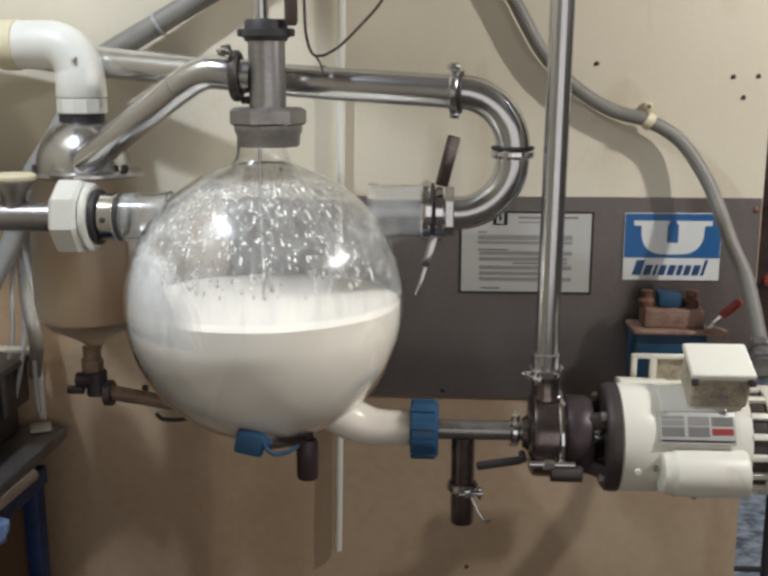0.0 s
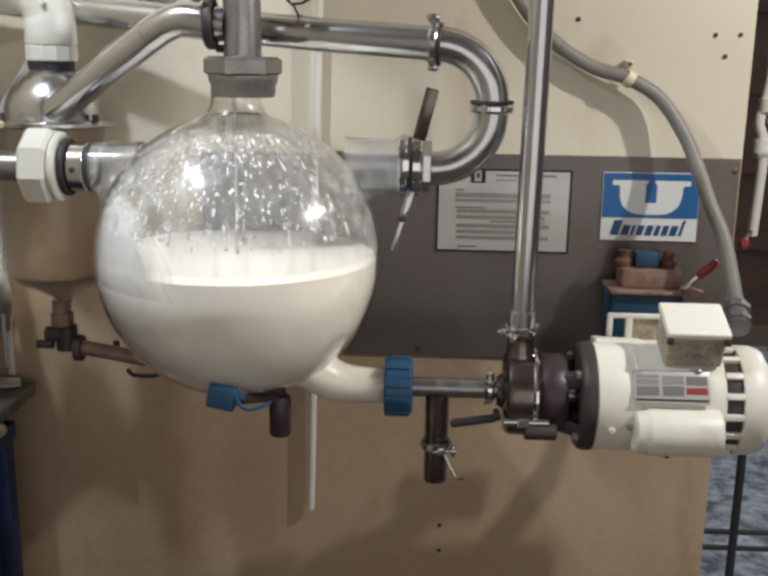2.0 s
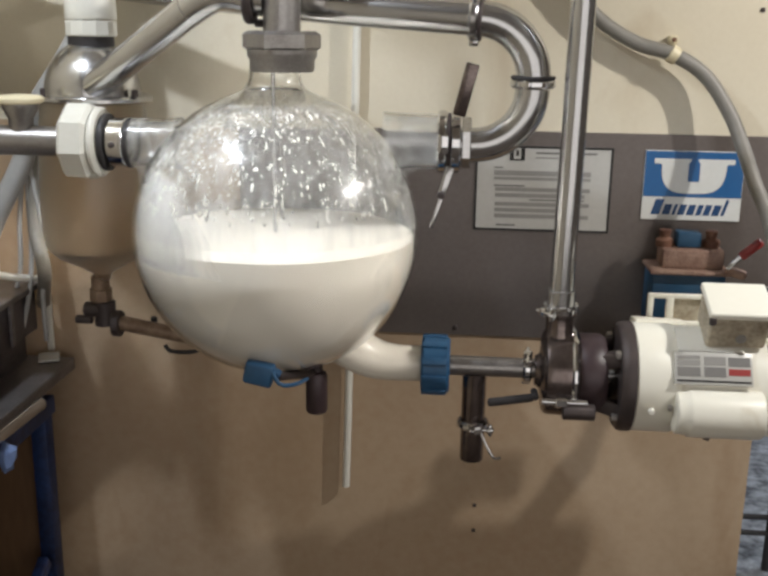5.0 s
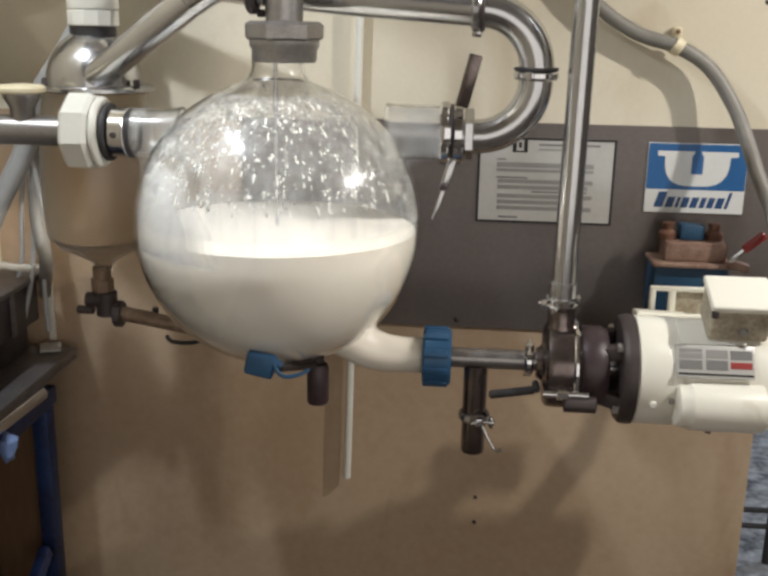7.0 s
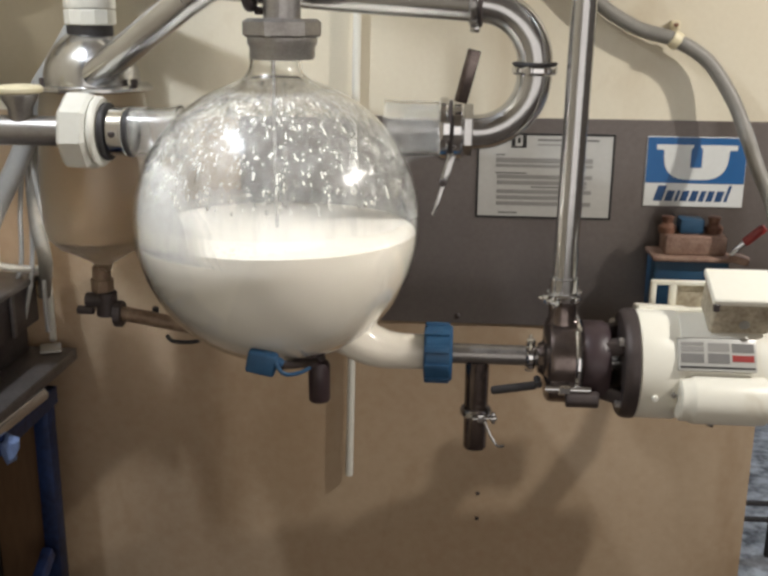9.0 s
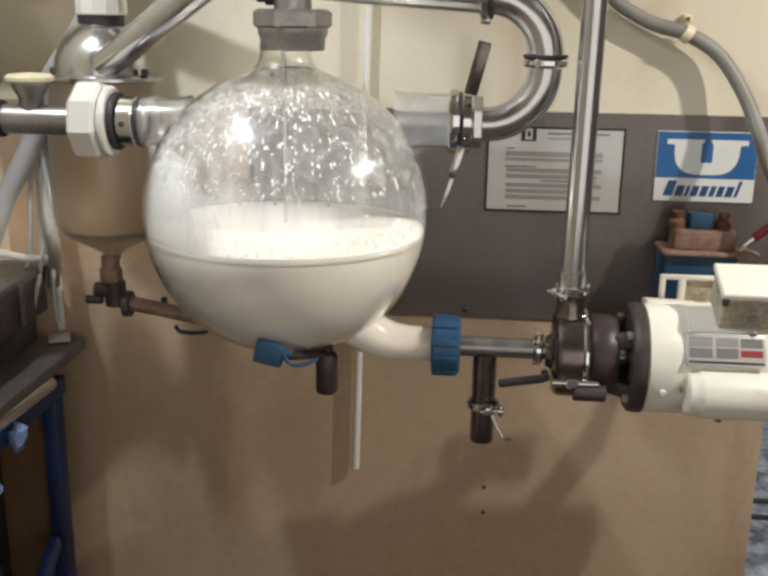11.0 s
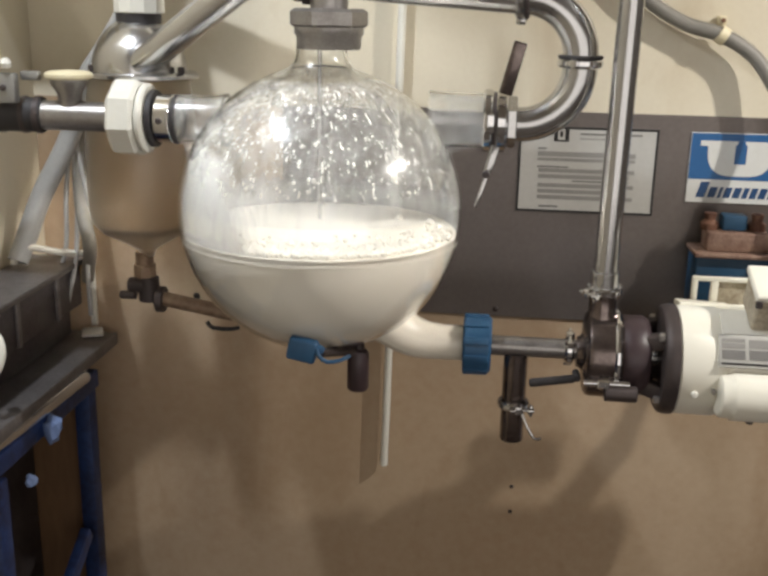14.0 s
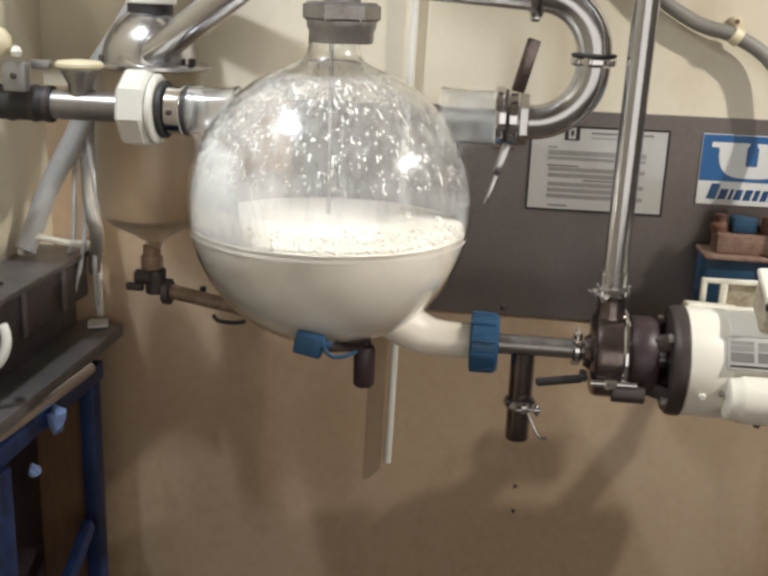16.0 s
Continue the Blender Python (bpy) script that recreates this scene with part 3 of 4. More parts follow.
def clamp(name, origin, axis, r, label, material, wide=0.013, ear=Vector((0, -1, 0)), rubber=None):
    """A hinged sanitary pipe clamp with a ring, a hinge block and a wing nut on its bolt."""
    o, ax, e = Vector(origin), Vector(axis).normalized(), Vector(ear).normalized()
    root = thing(name, label, "pipe clamp", origin, "sanitary clamps")
    part("ring", lathe([(r - 0.004, -wide / 2), (r, -wide / 2), (r + 0.003, -wide / 4), (r + 0.003, wide / 4), (r, wide / 2), (r - 0.004, wide / 2)], o, ax, 40, True), material, root)
    t = ax.cross(e).normalized()
    m = Matrix((t, ax, e)).transposed().to_4x4()
    m.translation = o + e * (r + 0.007)
    part("jaw", block((0.012, wide, 0.013), m, 0.002), material, root)
    m2 = m.copy()
    m2.translation = o + e * (r + 0.012)
    part("bolt", straight(o + e * (r + 0.010) - t * 0.014, o + e * (r + 0.010) + t * 0.022, 0.003, 10), CHROME, root)
    m3 = m.copy()
    m3.translation = o + e * (r + 0.011) + t * 0.020
    part("wing_nut", join(block((0.005, 0.020, 0.010), m3, 0.002), drum(0.006, 0.010, m3.translation, t, 16)), CHROME, root)
    m4 = m.copy()
    m4.translation = o - e * (r + 0.005)
    part("hinge", block((0.012, wide, 0.010), m4, 0.002), material, root)
    if rubber:
        part("seal", band(r - 0.004, r + 0.0022, 0.005, o + ax * (wide / 2 + 0.0026), ax), rubber, root, "black rubber seal")
    return root


clamp("tee_clamp", (-0.3335, 1.52, 1.532), X, 0.036, "dark hinged clamp joining the tee to the slanting tube", DARK, 0.014, (-0.25, -0.35, 0.9))

# slanting vacuum tube from the tee down to the trap's dome
vac = thing("vacuum_tube", "bright stainless vacuum tube slanting down to the dome", "pipe", (-0.46, 1.55, 1.40))
part("bend", pipe([(-0.336, 1.52, 1.533), (-0.352, 1.521, 1.536), (-0.378, 1.525, 1.538), (-0.405, 1.531, 1.529), (-0.432, 1.538, 1.513)], 0.0258, 32), STEEL, vac)
part("slanting_run", straight((-0.430, 1.5375, 1.5145), (-0.640, 1.6145, 1.373), 0.0252, 32), STEEL, vac)
part("weld", band(0.0250, 0.0262, 0.003, (-0.431, 1.538, 1.514), (-0.80, 0.29, -0.52), 32, 0.0006), DULL, vac)

# long pipe with its return bend
line_a = [Vector((-0.92, 1.735, 1.592)), Vector((-0.62, 1.700, 1.558)), Vector((-0.264, 1.600, 1.525)), Vector((0.0, 1.552, 1.5075))]
milk_line = thing("milk_line", "stainless pipe with a return bend down to the jar's side", "pipe", (0.0, 1.55, 1.30))
part("long_pipe", sweep(curve_points(line_a, 0.02), 0.0262, 32), STEEL, milk_line)
part("upper_bend", sweep([Vector((0.0, 1.552, 1.5075))] + arc((0.010, 1.549, 1.4195), 0.0875, X, Z, 88, 0), 0.0268, 32), STEEL, milk_line)
part("lower_bend", sweep(arc((0.010, 1.549, 1.4035), 0.0875, X, Z, 0, -90) + [Vector((-0.02, 1.549, 1.316))], 0.0268, 32), STEEL, milk_line)
clamp("upper_clamp", (0.005, 1.5515, 1.507), (1, -0.1, -0.06), 0.031, "bright steel clamp on the long pipe", STEEL, 0.015, (0.0, -0.15, 1), DARK)
clamp("bend_clamp", (0.0975, 1.549, 1.4115), Z, 0.032, "bright steel clamp between the two bends", CHROME, 0.013, (0.3, 1, 0), BLACK)

# union at the jar's side with its two levers
side = thing("side_union", "bright steel clamp union with a flat lever at the jar's side", "pipe clamp", (-0.026, 1.549, 1.27))
part("front_ring", join(band(0.028, 0.049, 0.015, (-0.0385, 1.549, 1.320), X, 40, 0.003), block((0.016, 0.014, 0.030), Matrix.Translation((-0.036, 1.499, 1.322)), 0.003)), CHROME, side)
part("seal", band(0.028, 0.045, 0.006, (-0.028, 1.549, 1.320), X), DARK, side, "dark rubber seal")
part("back_ring", band(0.028, 0.048, 0.014, (-0.017, 1.549, 1.320), X), CHROME, side)
part("hex_sleeve", lathe(ring_profile(0.026, 0.040, -0.004, 0.010), (-0.004, 1.549, 1.319), X, 6, True), STEEL, side, smooth=False)


def bar_between(a, b, wide, thick, bevel=0.004):
    a, b = Vector(a), Vector(b)
    z = (b - a).normalized()
    y = (Y - z * z.dot(Y)).normalized()
    m = Matrix((y.cross(z), y, z)).transposed().to_4x4()
    m.translation = (a + b) / 2
    return block((wide, thick, (b - a).length), m, bevel)


part("lever", bar_between((-0.014, 1.497, 1.365), (0.005, 1.490, 1.442), 0.020, 0.005), DIMSTEEL, side, "flat grey steel lever standing up")
part("latch", bar_between((-0.024, 1.499, 1.288), (-0.038, 1.495, 1.240), 0.013, 0.006), STEEL, side, "steel latch hanging down")
part("latch_tip", bar_between((-0.036, 1.494, 1.245), (-0.051, 1.490, 1.193), 0.007, 0.004, 0.002), STEEL, side)
part("latch_pin", drum(0.0055, 0.010, (-0.037, 1.489, 1.245), Y, 14), DARK, side)

# ---- inlet on the other side ----
inlet = thing("inlet_pipe", "stainless milk inlet pipe with a white union nut", "pipe", (-0.70, 1.52, 1.28))
IN = Vector((0, 1.52, 1.310))
part("glass_gasket", band(0.030, 0.0395, 0.007, IN + X * -0.5275, X), BLACK, inlet, "black rubber gasket")
part("ferrule", join(band(0.028, 0.0380, 0.026, IN + X * -0.545, X), band(0.030, 0.0392, 0.006, IN + X * -0.5345, X)), CHROME, inlet, "chromed ferrule")
part("ferrule_screw", drum(0.005, 0.006, IN + Vector((-0.547, -0.039, 0.0)), Y, 12), DARK, inlet)
part("rear_gasket", band(0.030, 0.045, 0.009, IN + X * -0.565, X), BLACK, inlet)
part("union_nut", lathe(ring_profile(0.030, 0.062, -0.022, 0.022, 0.006), IN + X * -0.606, X, 8, True, 0.2), PVC, inlet, "white plastic eight-sided union nut", False)
part("nut_collar", band(0.030, 0.055, 0.012, IN + X * -0.577, X, 40, 0.004), PVC, inlet)
part("pipe_run", straight((-0.62, 1.52, 1.309), (-0.895, 1.497, 1.313), 0.0235, 32), DULL, inlet)
part("stub", lathe([(0.0, 1.31), (0.019, 1.31), (0.019, 1.345), (0.029, 1.362), (0.029, 1.370), (0, 1.370)], (-0.702, 1.514, 0), Z, 32), DULL, inlet)
part("stub_cap", lathe([(0, 1.368), (0.034, 1.368), (0.0375, 1.371), (0.0375, 1.376), (0.033, 1.380), (0, 1.383)], (-0.702, 1.514, 0), Z, 40), YELLOWED, inlet, "cream plastic cap")
part("rubber_sleeve", straight((-0.745, 1.509, 1.311), (-0.845, 1.501, 1.312), 0.0275, 28), BLACK, inlet, "black rubber sleeve")
for x in (-0.752, -0.775, -0.815):
    part("hose_band", band(0.027, 0.0295, 0.009, (x, 1.5085, 1.311), (1, 0.08, 0), 32, 0.001), DARK, inlet)
part("latch_box", span((-0.805, 1.462, 1.332), (-0.768, 1.480, 1.378), 0.003), GALV, inlet, "galvanised latch box")
part("latch_stud", drum(0.005, 0.006, (-0.786, 1.460, 1.356), Y, 14), DARK, inlet)
part("band_screw", span((-0.772, 1.49, 1.366), (-0.742, 1.505, 1.380), 0.003), GALV, inlet)
part("knob", lathe([(0, 0), (0.016, 0.002), (0.022, 0.014), (0.02, 0.03), (0.01, 0.042), (0, 0.044)], (-0.812, 1.47, 1.385), Z, 28), YELLOWED, inlet, "cream plastic knob")
part("knob_tip", lathe([(0, 0), (0.007, 0.001), (0.009, 0.008), (0.006, 0.015), (0, 0.017)], (-0.779, 1.462, 1.385), Z, 18), PVC, inlet)

# ---- sanitary trap behind the jar ----
trap = thing("sanitary_trap", "stained glass trap jar under a stainless dome with a drain valve", "trap jar", (-0.645, 1.66, 0.94))
T = Vector((-0.640, 1.66, 0))
gp = [(0.012, 1.048), (0.016, 1.060), (0.045, 1.078), (0.075, 1.094), (0.092, 1.112), (0.097, 1.14), (0.098, 1.20), (0.094, 1.30), (0.088, 1.345), (0.086, 1.366)]
g = part("trap_glass", lathe(gp + [(r - 0.004, z + (0.004 if k < 4 else 0)) for k, (r, z) in enumerate(gp)][::-1], T, Z, 64, True), AMBER, trap, "brown-stained glass bowl")
g.visible_shadow = False
part("flange", lathe([(0, 1.362), (0.088, 1.362), (0.094, 1.365), (0.094, 1.370), (0.088, 1.374), (0, 1.374)], T + Vector((0.008, 0, 0)), Z, 56), STEEL, trap, "round steel lid flange")
part("dome", lathe([(0.080, 1.372), (0.080, 1.382), (0.0785, 1.394), (0.0745, 1.408), (0.068, 1.422), (0.059, 1.435), (0.049, 1.446), (0.041, 1.452), (0.036, 1.456), (0, 1.456)], T + Vector((0.002, 0, 0)), Z, 56), STEEL, trap, "polished steel dome")
part("collar", band(0.030, 0.038, 0.022, T + Vector((0.004, 0, 1.463)), Z), BLACK, trap, "black rubber collar")
for sx in (-1, 1):
    part("lid_bolt", drum(0.006, 0.012, T + Vector((0.008 + sx * 0.078, -0.035, 1.379)), Z, 14), DARK, trap)
part("drain_neck", drum(0.016, 0.05, T + Vector((-0.006, 0, 1.030)), Z, 24), RUSTPIPE, trap, "brown stained drain neck")
part("drain_nut", drum(0.021, 0.022, T + Vector((-0.006, 0, 1.020)), Z, 8), RUSTPIPE, trap)
part("valve_body", join(drum(0.019, 0.045, T + Vector((0, 0, 0.985)), Z, 20), drum(0.014, 0.03, T + Vector((-0.02, -0.005, 0.992)), X, 16)), DARK, trap, "dark drain valve body")
part("valve_stem", drum(0.008, 0.03, T + Vector((-0.035, -0.012, 0.975)), X, 12), DARK, trap)
part("valve_clamp", band(0.013, 0.024, 0.014, T + Vector((0.022, 0, 0.966)), X), DARK, trap, "dark pipe clamp")
part("drain_pipe", straight(T + Vector((0.01, 0, 0.970)), (-0.47, 1.70, 0.928), 0.0135, 24), RUSTPIPE, trap, "tan stained drain pipe")
part("pipe_hook", pipe([(-0.545, 1.70, 0.915), (-0.535, 1.70, 0.903), (-0.505, 1.715, 0.897), (-0.488, 1.72, 0.900)], 0.004, 10), BLACK, trap, "black hook under the pipe")
part("pipe_stud", drum(0.006, 0.016, (-0.562, 1.695, 0.962), Z, 12), BLACK, trap)

elbow = thing("pvc_elbow", "yellowed white plastic elbow and pipe over the trap", "pipe elbow", (-0.634, 1.66, 1.47))
E0 = T + Vector((0.006, 0, 0))
part("coupling", band(0.030, 0.0425, 0.026, E0 + Z * 1.483, Z, 12, 0.002), PVC, elbow, "white ribbed coupling", False)
part("bend", sweep([E0 + Z * 1.497, E0 + Z * 1.51] + arc(E0 + Vector((-0.052, 0, 1.533)), 0.052, X, Z, 0, 90) + [E0 + Vector((-0.115, 0, 1.585))], 0.0405, 36), PVC, elbow)
part("neck_cone", lathe([(0.0415, 1.497), (0.0425, 1.500), (0.0405, 1.545), (0.038, 1.55)], E0, Z, 36), PVC, elbow)
part("nub", drum(0.005, 0.01, E0 + Vector((0.005, -0.041, 1.562)), Y, 14), PVC, elbow)
part("socket", band(0.034, 0.0425, 0.03, E0 + Vector((-0.117, 0, 1.585)), X), YELLOWED, elbow, "yellowed pipe socket")
part("pipe_run", straight(E0 + Vector((-0.131, 0, 1.585)), (-0.898, 1.66, 1.587), 0.0395, 36), PVC, elbow)

# ---- outlet, pump and motor ----
outlet = thing("outlet_pipe", "stainless outlet pipe with a blue union nut and a drain leg", "pipe", (0.02, 1.52, 0.80))
O = Vector((0, 1.52, 0.961))
nut = lathe(ring_profile(0.030, 0.0465, -0.024, 0.022, 0.004), O + X * -0.037, X, 40, True)
part("union_nut", nut, BLUE, outlet, "blue plastic union nut")
for k in range(10):
    a = 2 * math.pi * k / 10 + 0.2
    m = Matrix.Translation(O + Vector((-0.040, 0.047 * math.cos(a), 0.047 * math.sin(a)))) @ Matrix.Rotation(a, 4, "X")
    part("nut_rib", block((0.040, 0.006, 0.012), m, 0.002), BLUE, outlet)
part("pipe_run", straight(O + X * -0.02, O + X * 0.14, 0.0162, 28), DULL, outlet)
part("drain_leg", lathe([(0, 0.798), (0.0185, 0.798), (0.0195, 0.801), (0.0195, 0.95), (0, 0.95)], (0.026, 1.52, 0), Z, 28), DIMSTEEL, outlet, "short drain leg pointing down")
clamp("drain_clamp", (0.026, 1.52, 0.862), Z, 0.0235, "steel clamp with a wing nut on the drain leg", STEEL, 0.014, (0.25, -1, 0))
solo("clamp_hook", pipe([(0.040, 1.49, 0.856), (0.050, 1.485, 0.835), (0.062, 1.483, 0.817), (0.073, 1.483, 0.818)], 0.0025, 8), STEEL, "bent steel wire hook on the clamp", "hook")
clamp("inlet_clamp", O + X * 0.110, X, 0.021, "bright steel clamp on the pump's inlet", CHROME, 0.014, (0, -0.4, 0.9))
solo("drain_lever", join(bar_between((0.047, 1.475, 0.916), (0.120, 1.478, 0.927), 0.014, 0.012, 0.005), drum(0.006, 0.03, (0.122, 1.49, 0.928), Y, 12)), BLACK, "black plastic lever beside the pump", "lever")

pump = thing("milk_pump", "stainless centrifugal milk pump head bolted to a motor", "pump", (0.165, 1.52, 0.89))
PX = Vector((0, 1.52, 0.958))
part("casing", lathe([(0, 0.122), (0.024, 0.122), (0.026, 0.126), (0.030, 0.131), (0.062, 0.134), (0.068, 0.138), (0.070, 0.145), (0.070, 0.186), (0.066, 0.190), (0, 0.190)], PX, X, 56), DIMSTEEL, pump, "polished round pump casing")
part("outlet_neck", lathe([(0.0, 0.96), (0.026, 0.96), (0.026, 1.02), (0.0215, 1.03), (0.0215, 1.052), (0.025, 1.055), (0.025, 1.060), (0, 1.060)], (0.157, 1.516, 0), Z, 36), DIMSTEEL, pump)
part("casing_clamp", band(0.066, 0.0745, 0.010, PX + X * 0.181, X, 56, 0.003), CHROME, pump, "chromed casing clamp ring")
part("back_plate", lathe([(0, 0.190), (0.062, 0.190), (0.064, 0.193), (0.064, 0.224), (0.058, 0.232), (0, 0.232)], PX, X, 48), PLUM, pump, "dark plum adapter ring")
part("clamp_bolt", join(straight((0.130, 1.45, 0.932), (0.200, 1.45, 0.932), 0.006, 14), drum(0.0095, 0.018, (0.160, 1.45, 0.932), X, 6)), CHROME, pump, "chromed clamp bolt")
part("bolt_knob", drum(0.013, 0.05, (0.188, 1.452, 0.916), X, 20), DARK, pump)
clamp("outlet_clamp", (0.157, 1.516, 1.064), Z, 0.026, "bright steel clamp at the pump's outlet", CHROME, 0.014, (-0.75, -0.6, 0))

riser = thing("riser_pipe", "tall upright stainless delivery pipe above the pump", "pipe", (0.157, 1.516, 1.07))
part("riser_tube", straight((0.157, 1.516, 1.070), (0.172, 1.516, 2.30), 0.0188, 32), STEEL, riser)
part("socket", lathe(ring_profile(0.0188, 0.0222, 1.070, 1.096, 0.001), (0.157, 1.516, 0), Z, 32, True), STEEL, riser, "slightly wider steel socket")

motor = thing("electric_motor", "cream enamelled electric pump motor with a capacitor and junction box", "motor", (0.41, 1.52, 0.86))
M = Vector((0, 1.52, 0.955))
part("adapter", join(lathe([(0, 0.250), (0.082, 0.250), (0.0865, 0.254), (0.0885, 0.262), (0.0885, 0.272), (0, 0.272)], M, X, 56)), DARK, motor, "black cast mounting flange")
for k in range(4):
    a = radians(45 + 90 * k)
    part("flange_arm", bar_between(M + Vector((0.222, 0.050 * math.cos(a), 0.050 * math.sin(a))), M + Vector((0.258, 0.062 * math.cos(a), 0.062 * math.sin(a))), 0.024, 0.024, 0.004), DARK, motor)
    part("flange_bolt", drum(0.0075, 0.012, M + Vector((0.247, 0.072 * math.cos(a), 0.072 * math.sin(a))), X, 6), CAST, motor)
part("shaft", drum(0.012, 0.05, M + X * 0.236, X, 20), STEEL, motor)
part("front_bell", lathe([(0, 0.271), (0.083, 0.271), (0.0865, 0.275), (0.0870, 0.335), (0.0855, 0.338), (0, 0.338)], M, X, 64), MOTOR, motor)
part("stator", lathe([(0, 0.336), (0.0845, 0.336), (0.0845, 0.470), (0, 0.470)], M, X, 64), MOTOR, motor)
part("rear_bell", lathe([(0, 0.469), (0.078, 0.469), (0.080, 0.473), (0.080, 0.497), (0, 0.497)], M, X, 64), DARK, motor, "dark vent gap")
for k in range(16):
    a = 2 * math.pi * k / 16
    m = Matrix.Translation(M + Vector((0.483, 0.083 * math.cos(a), 0.083 * math.sin(a)))) @ Matrix.Rotation(a, 4, "X")
    part("vent_rib", block((0.028, 0.008, 0.010), m, 0.0015), MOTOR, motor)
part("fan_cover", lathe([(0.070, 0.497), (0.0865, 0.497), (0.088, 0.500), (0.088, 0.526), (0.083, 0.538), (0.070, 0.546), (0.04, 0.549), (0, 0.549)], M, X, 64), MOTOR, motor, "domed fan cover")
part("box_seat", block((0.100, 0.050, 0.012), Matrix.Translation((0.383, 1.482, 1.030)) @ Matrix.Rotation(radians(32), 4, "X"), 0.003), PVC, motor, "pale flat box seat")
plate_m = Matrix.Translation((0.384, 1.4435, 0.9985)) @ Matrix.Rotation(radians(-30), 4, "X")
part("name_plate", block((0.116, 0.0065, 0.050), plate_m, 0.001), PAPER, motor, "printed name plate")
for x0, x1, z0, z1, mt in ((-0.055, 0.055, -0.0215, -0.0185, FRAMEINK), (-0.054, -0.020, 0.004, 0.012, INKPALE), (-0.054, -0.020, -0.013, 0.001, INK), (-0.014, 0.018, -0.013, 0.002, INK), (-0.014, 0.018, 0.005, 0.018, INKPALE), (0.022, 0.054, -0.010, 0.000, RED), (0.022, 0.054, 0.004, 0.018, INK), (-0.054, -0.020, 0.014, 0.019, INKPALE)):
    part("print_bar", block((x1 - x0, 0.0008, z1 - z0), plate_m @ Matrix.Translation(((x0 + x1) / 2, -0.0036, (z0 + z1) / 2)), 0), mt, motor)
cap_o = Vector((0.395, 1.435, 0.930))
part("capacitor_cover", lathe([(0, -0.066), (0.030, -0.066), (0.0335, -0.063), (0.0345, -0.050), (0.0375, -0.046), (0.0378, -0.043), (0.0378, 0.058), (0.0365, 0.063), (0.032, 0.066), (0, 0.068)], cap_o, X, 40), MOTOR, motor, "white capacitor cover")
part("cover_bracket", block((0.12, 0.03, 0.07), Matrix.Translation(cap_o + Vector((0.0, 0.022, 0.004))), 0.006), MOTOR, motor)
part("cover_screw", drum(0.005, 0.006, cap_o + Vector((-0.072, -0.002, 0.006)), X, 10), CAST, motor)
part("body_screw", drum(0.0055, 0.006, (0.296, 1.435, 0.928), Y, 12), PVC, motor)
jb_m = Matrix.Translation((0.418, 1.487, 1.066)) @ Matrix.Rotation(radians(22), 4, "X")
box_ = part("junction_box", block((0.090, 0.074, 0.058), jb_m, 0.006, 3), MOTORDIRTY, motor, "soiled junction box")
part("box_lid", block((0.097, 0.082, 0.012), jb_m @ Matrix.Translation((0, 0, 0.034)), 0.004, 3), MOTOR, box_, "cream box lid")
for sx in (-1, 1):
    part("lid_screw", drum(0.0055, 0.012, jb_m @ Vector((sx * 0.043, -0.041, 0.026)), Z, 10), DARK, box_)
part("knockout", drum(0.008, 0.004, jb_m @ Vector((0.005, -0.0385, -0.008)), jb_m.to_3x3() @ Y, 14), GALV, box_)
base_m = Matrix.Translation((0.368, 1.605, 1.046))
part("foot_bracket", join(block((0.118, 0.012, 0.008), base_m @ Matrix.Translation((0, 0, 0.022)), 0.003), block((0.118, 0.012, 0.008), base_m @ Matrix.Translation((0, 0, -0.024)), 0.003), block((0.010, 0.012, 0.05), base_m @ Matrix.Translation((-0.054, 0, 0)), 0.003), block((0.012, 0.012, 0.05), base_m @ Matrix.Translation((-0.022, 0, 0)), 0.003), block((0.010, 0.012, 0.05), base_m @ Matrix.Translation((0.054, 0, 0)), 0.003)), MOTOR, motor, "cream slotted foot bracket")
part("bracket_back", block((0.066, 0.006, 0.044), base_m @ Matrix.Translation((0.017, 0.004, 0)), 0.002), MOTORDIRTY, motor)
part("bracket_arm", bar_between((0.28, 1.565, 1.035), (0.37, 1.60, 1.022), 0.012, 0.02, 0.003), MOTOR, motor)
part("oil_plug", bar_between((0.404, 1.505, 0.872), (0.399, 1.50, 0.858), 0.010, 0.008, 0.002), DARK, motor)

# ---- valve under the jar ----
tap = thing("jar_tap", "black tap with a blue lever under the jar", "tap", (-0.231, 1.50, 0.88))
part("tap_body", lathe([(0, 0.878), (0.0155, 0.878), (0.018, 0.882), (0.018, 0.940), (0.015, 0.946), (0, 0.948)], (-0.231, 1.50, 0), Z, 24), PLUM, tap, "dark plum tap body")
part("tap_neck", drum(0.010, 0.035, (-0.231, 1.505, 0.958), Z, 16), DARK, tap)
part("stem", pipe([(-0.272, 1.372, 0.984), (-0.255, 1.43, 0.966), (-0.236, 1.50, 0.944)], 0.0072, 14), DARK, tap)
part("blue_lever", join(block((0.044, 0.022, 0.035), Matrix.Translation((-0.2955, 1.357, 0.9935)) @ Matrix.Rotation(radians(12), 4, "Y"), 0.005, 3), block((0.018, 0.017, 0.009), Matrix.Translation((-0.2715, 1.359, 0.9955)) @ Matrix.Rotation(radians(30), 4, "Y"), 0.003)), BLUE, tap, "blue plastic lever")
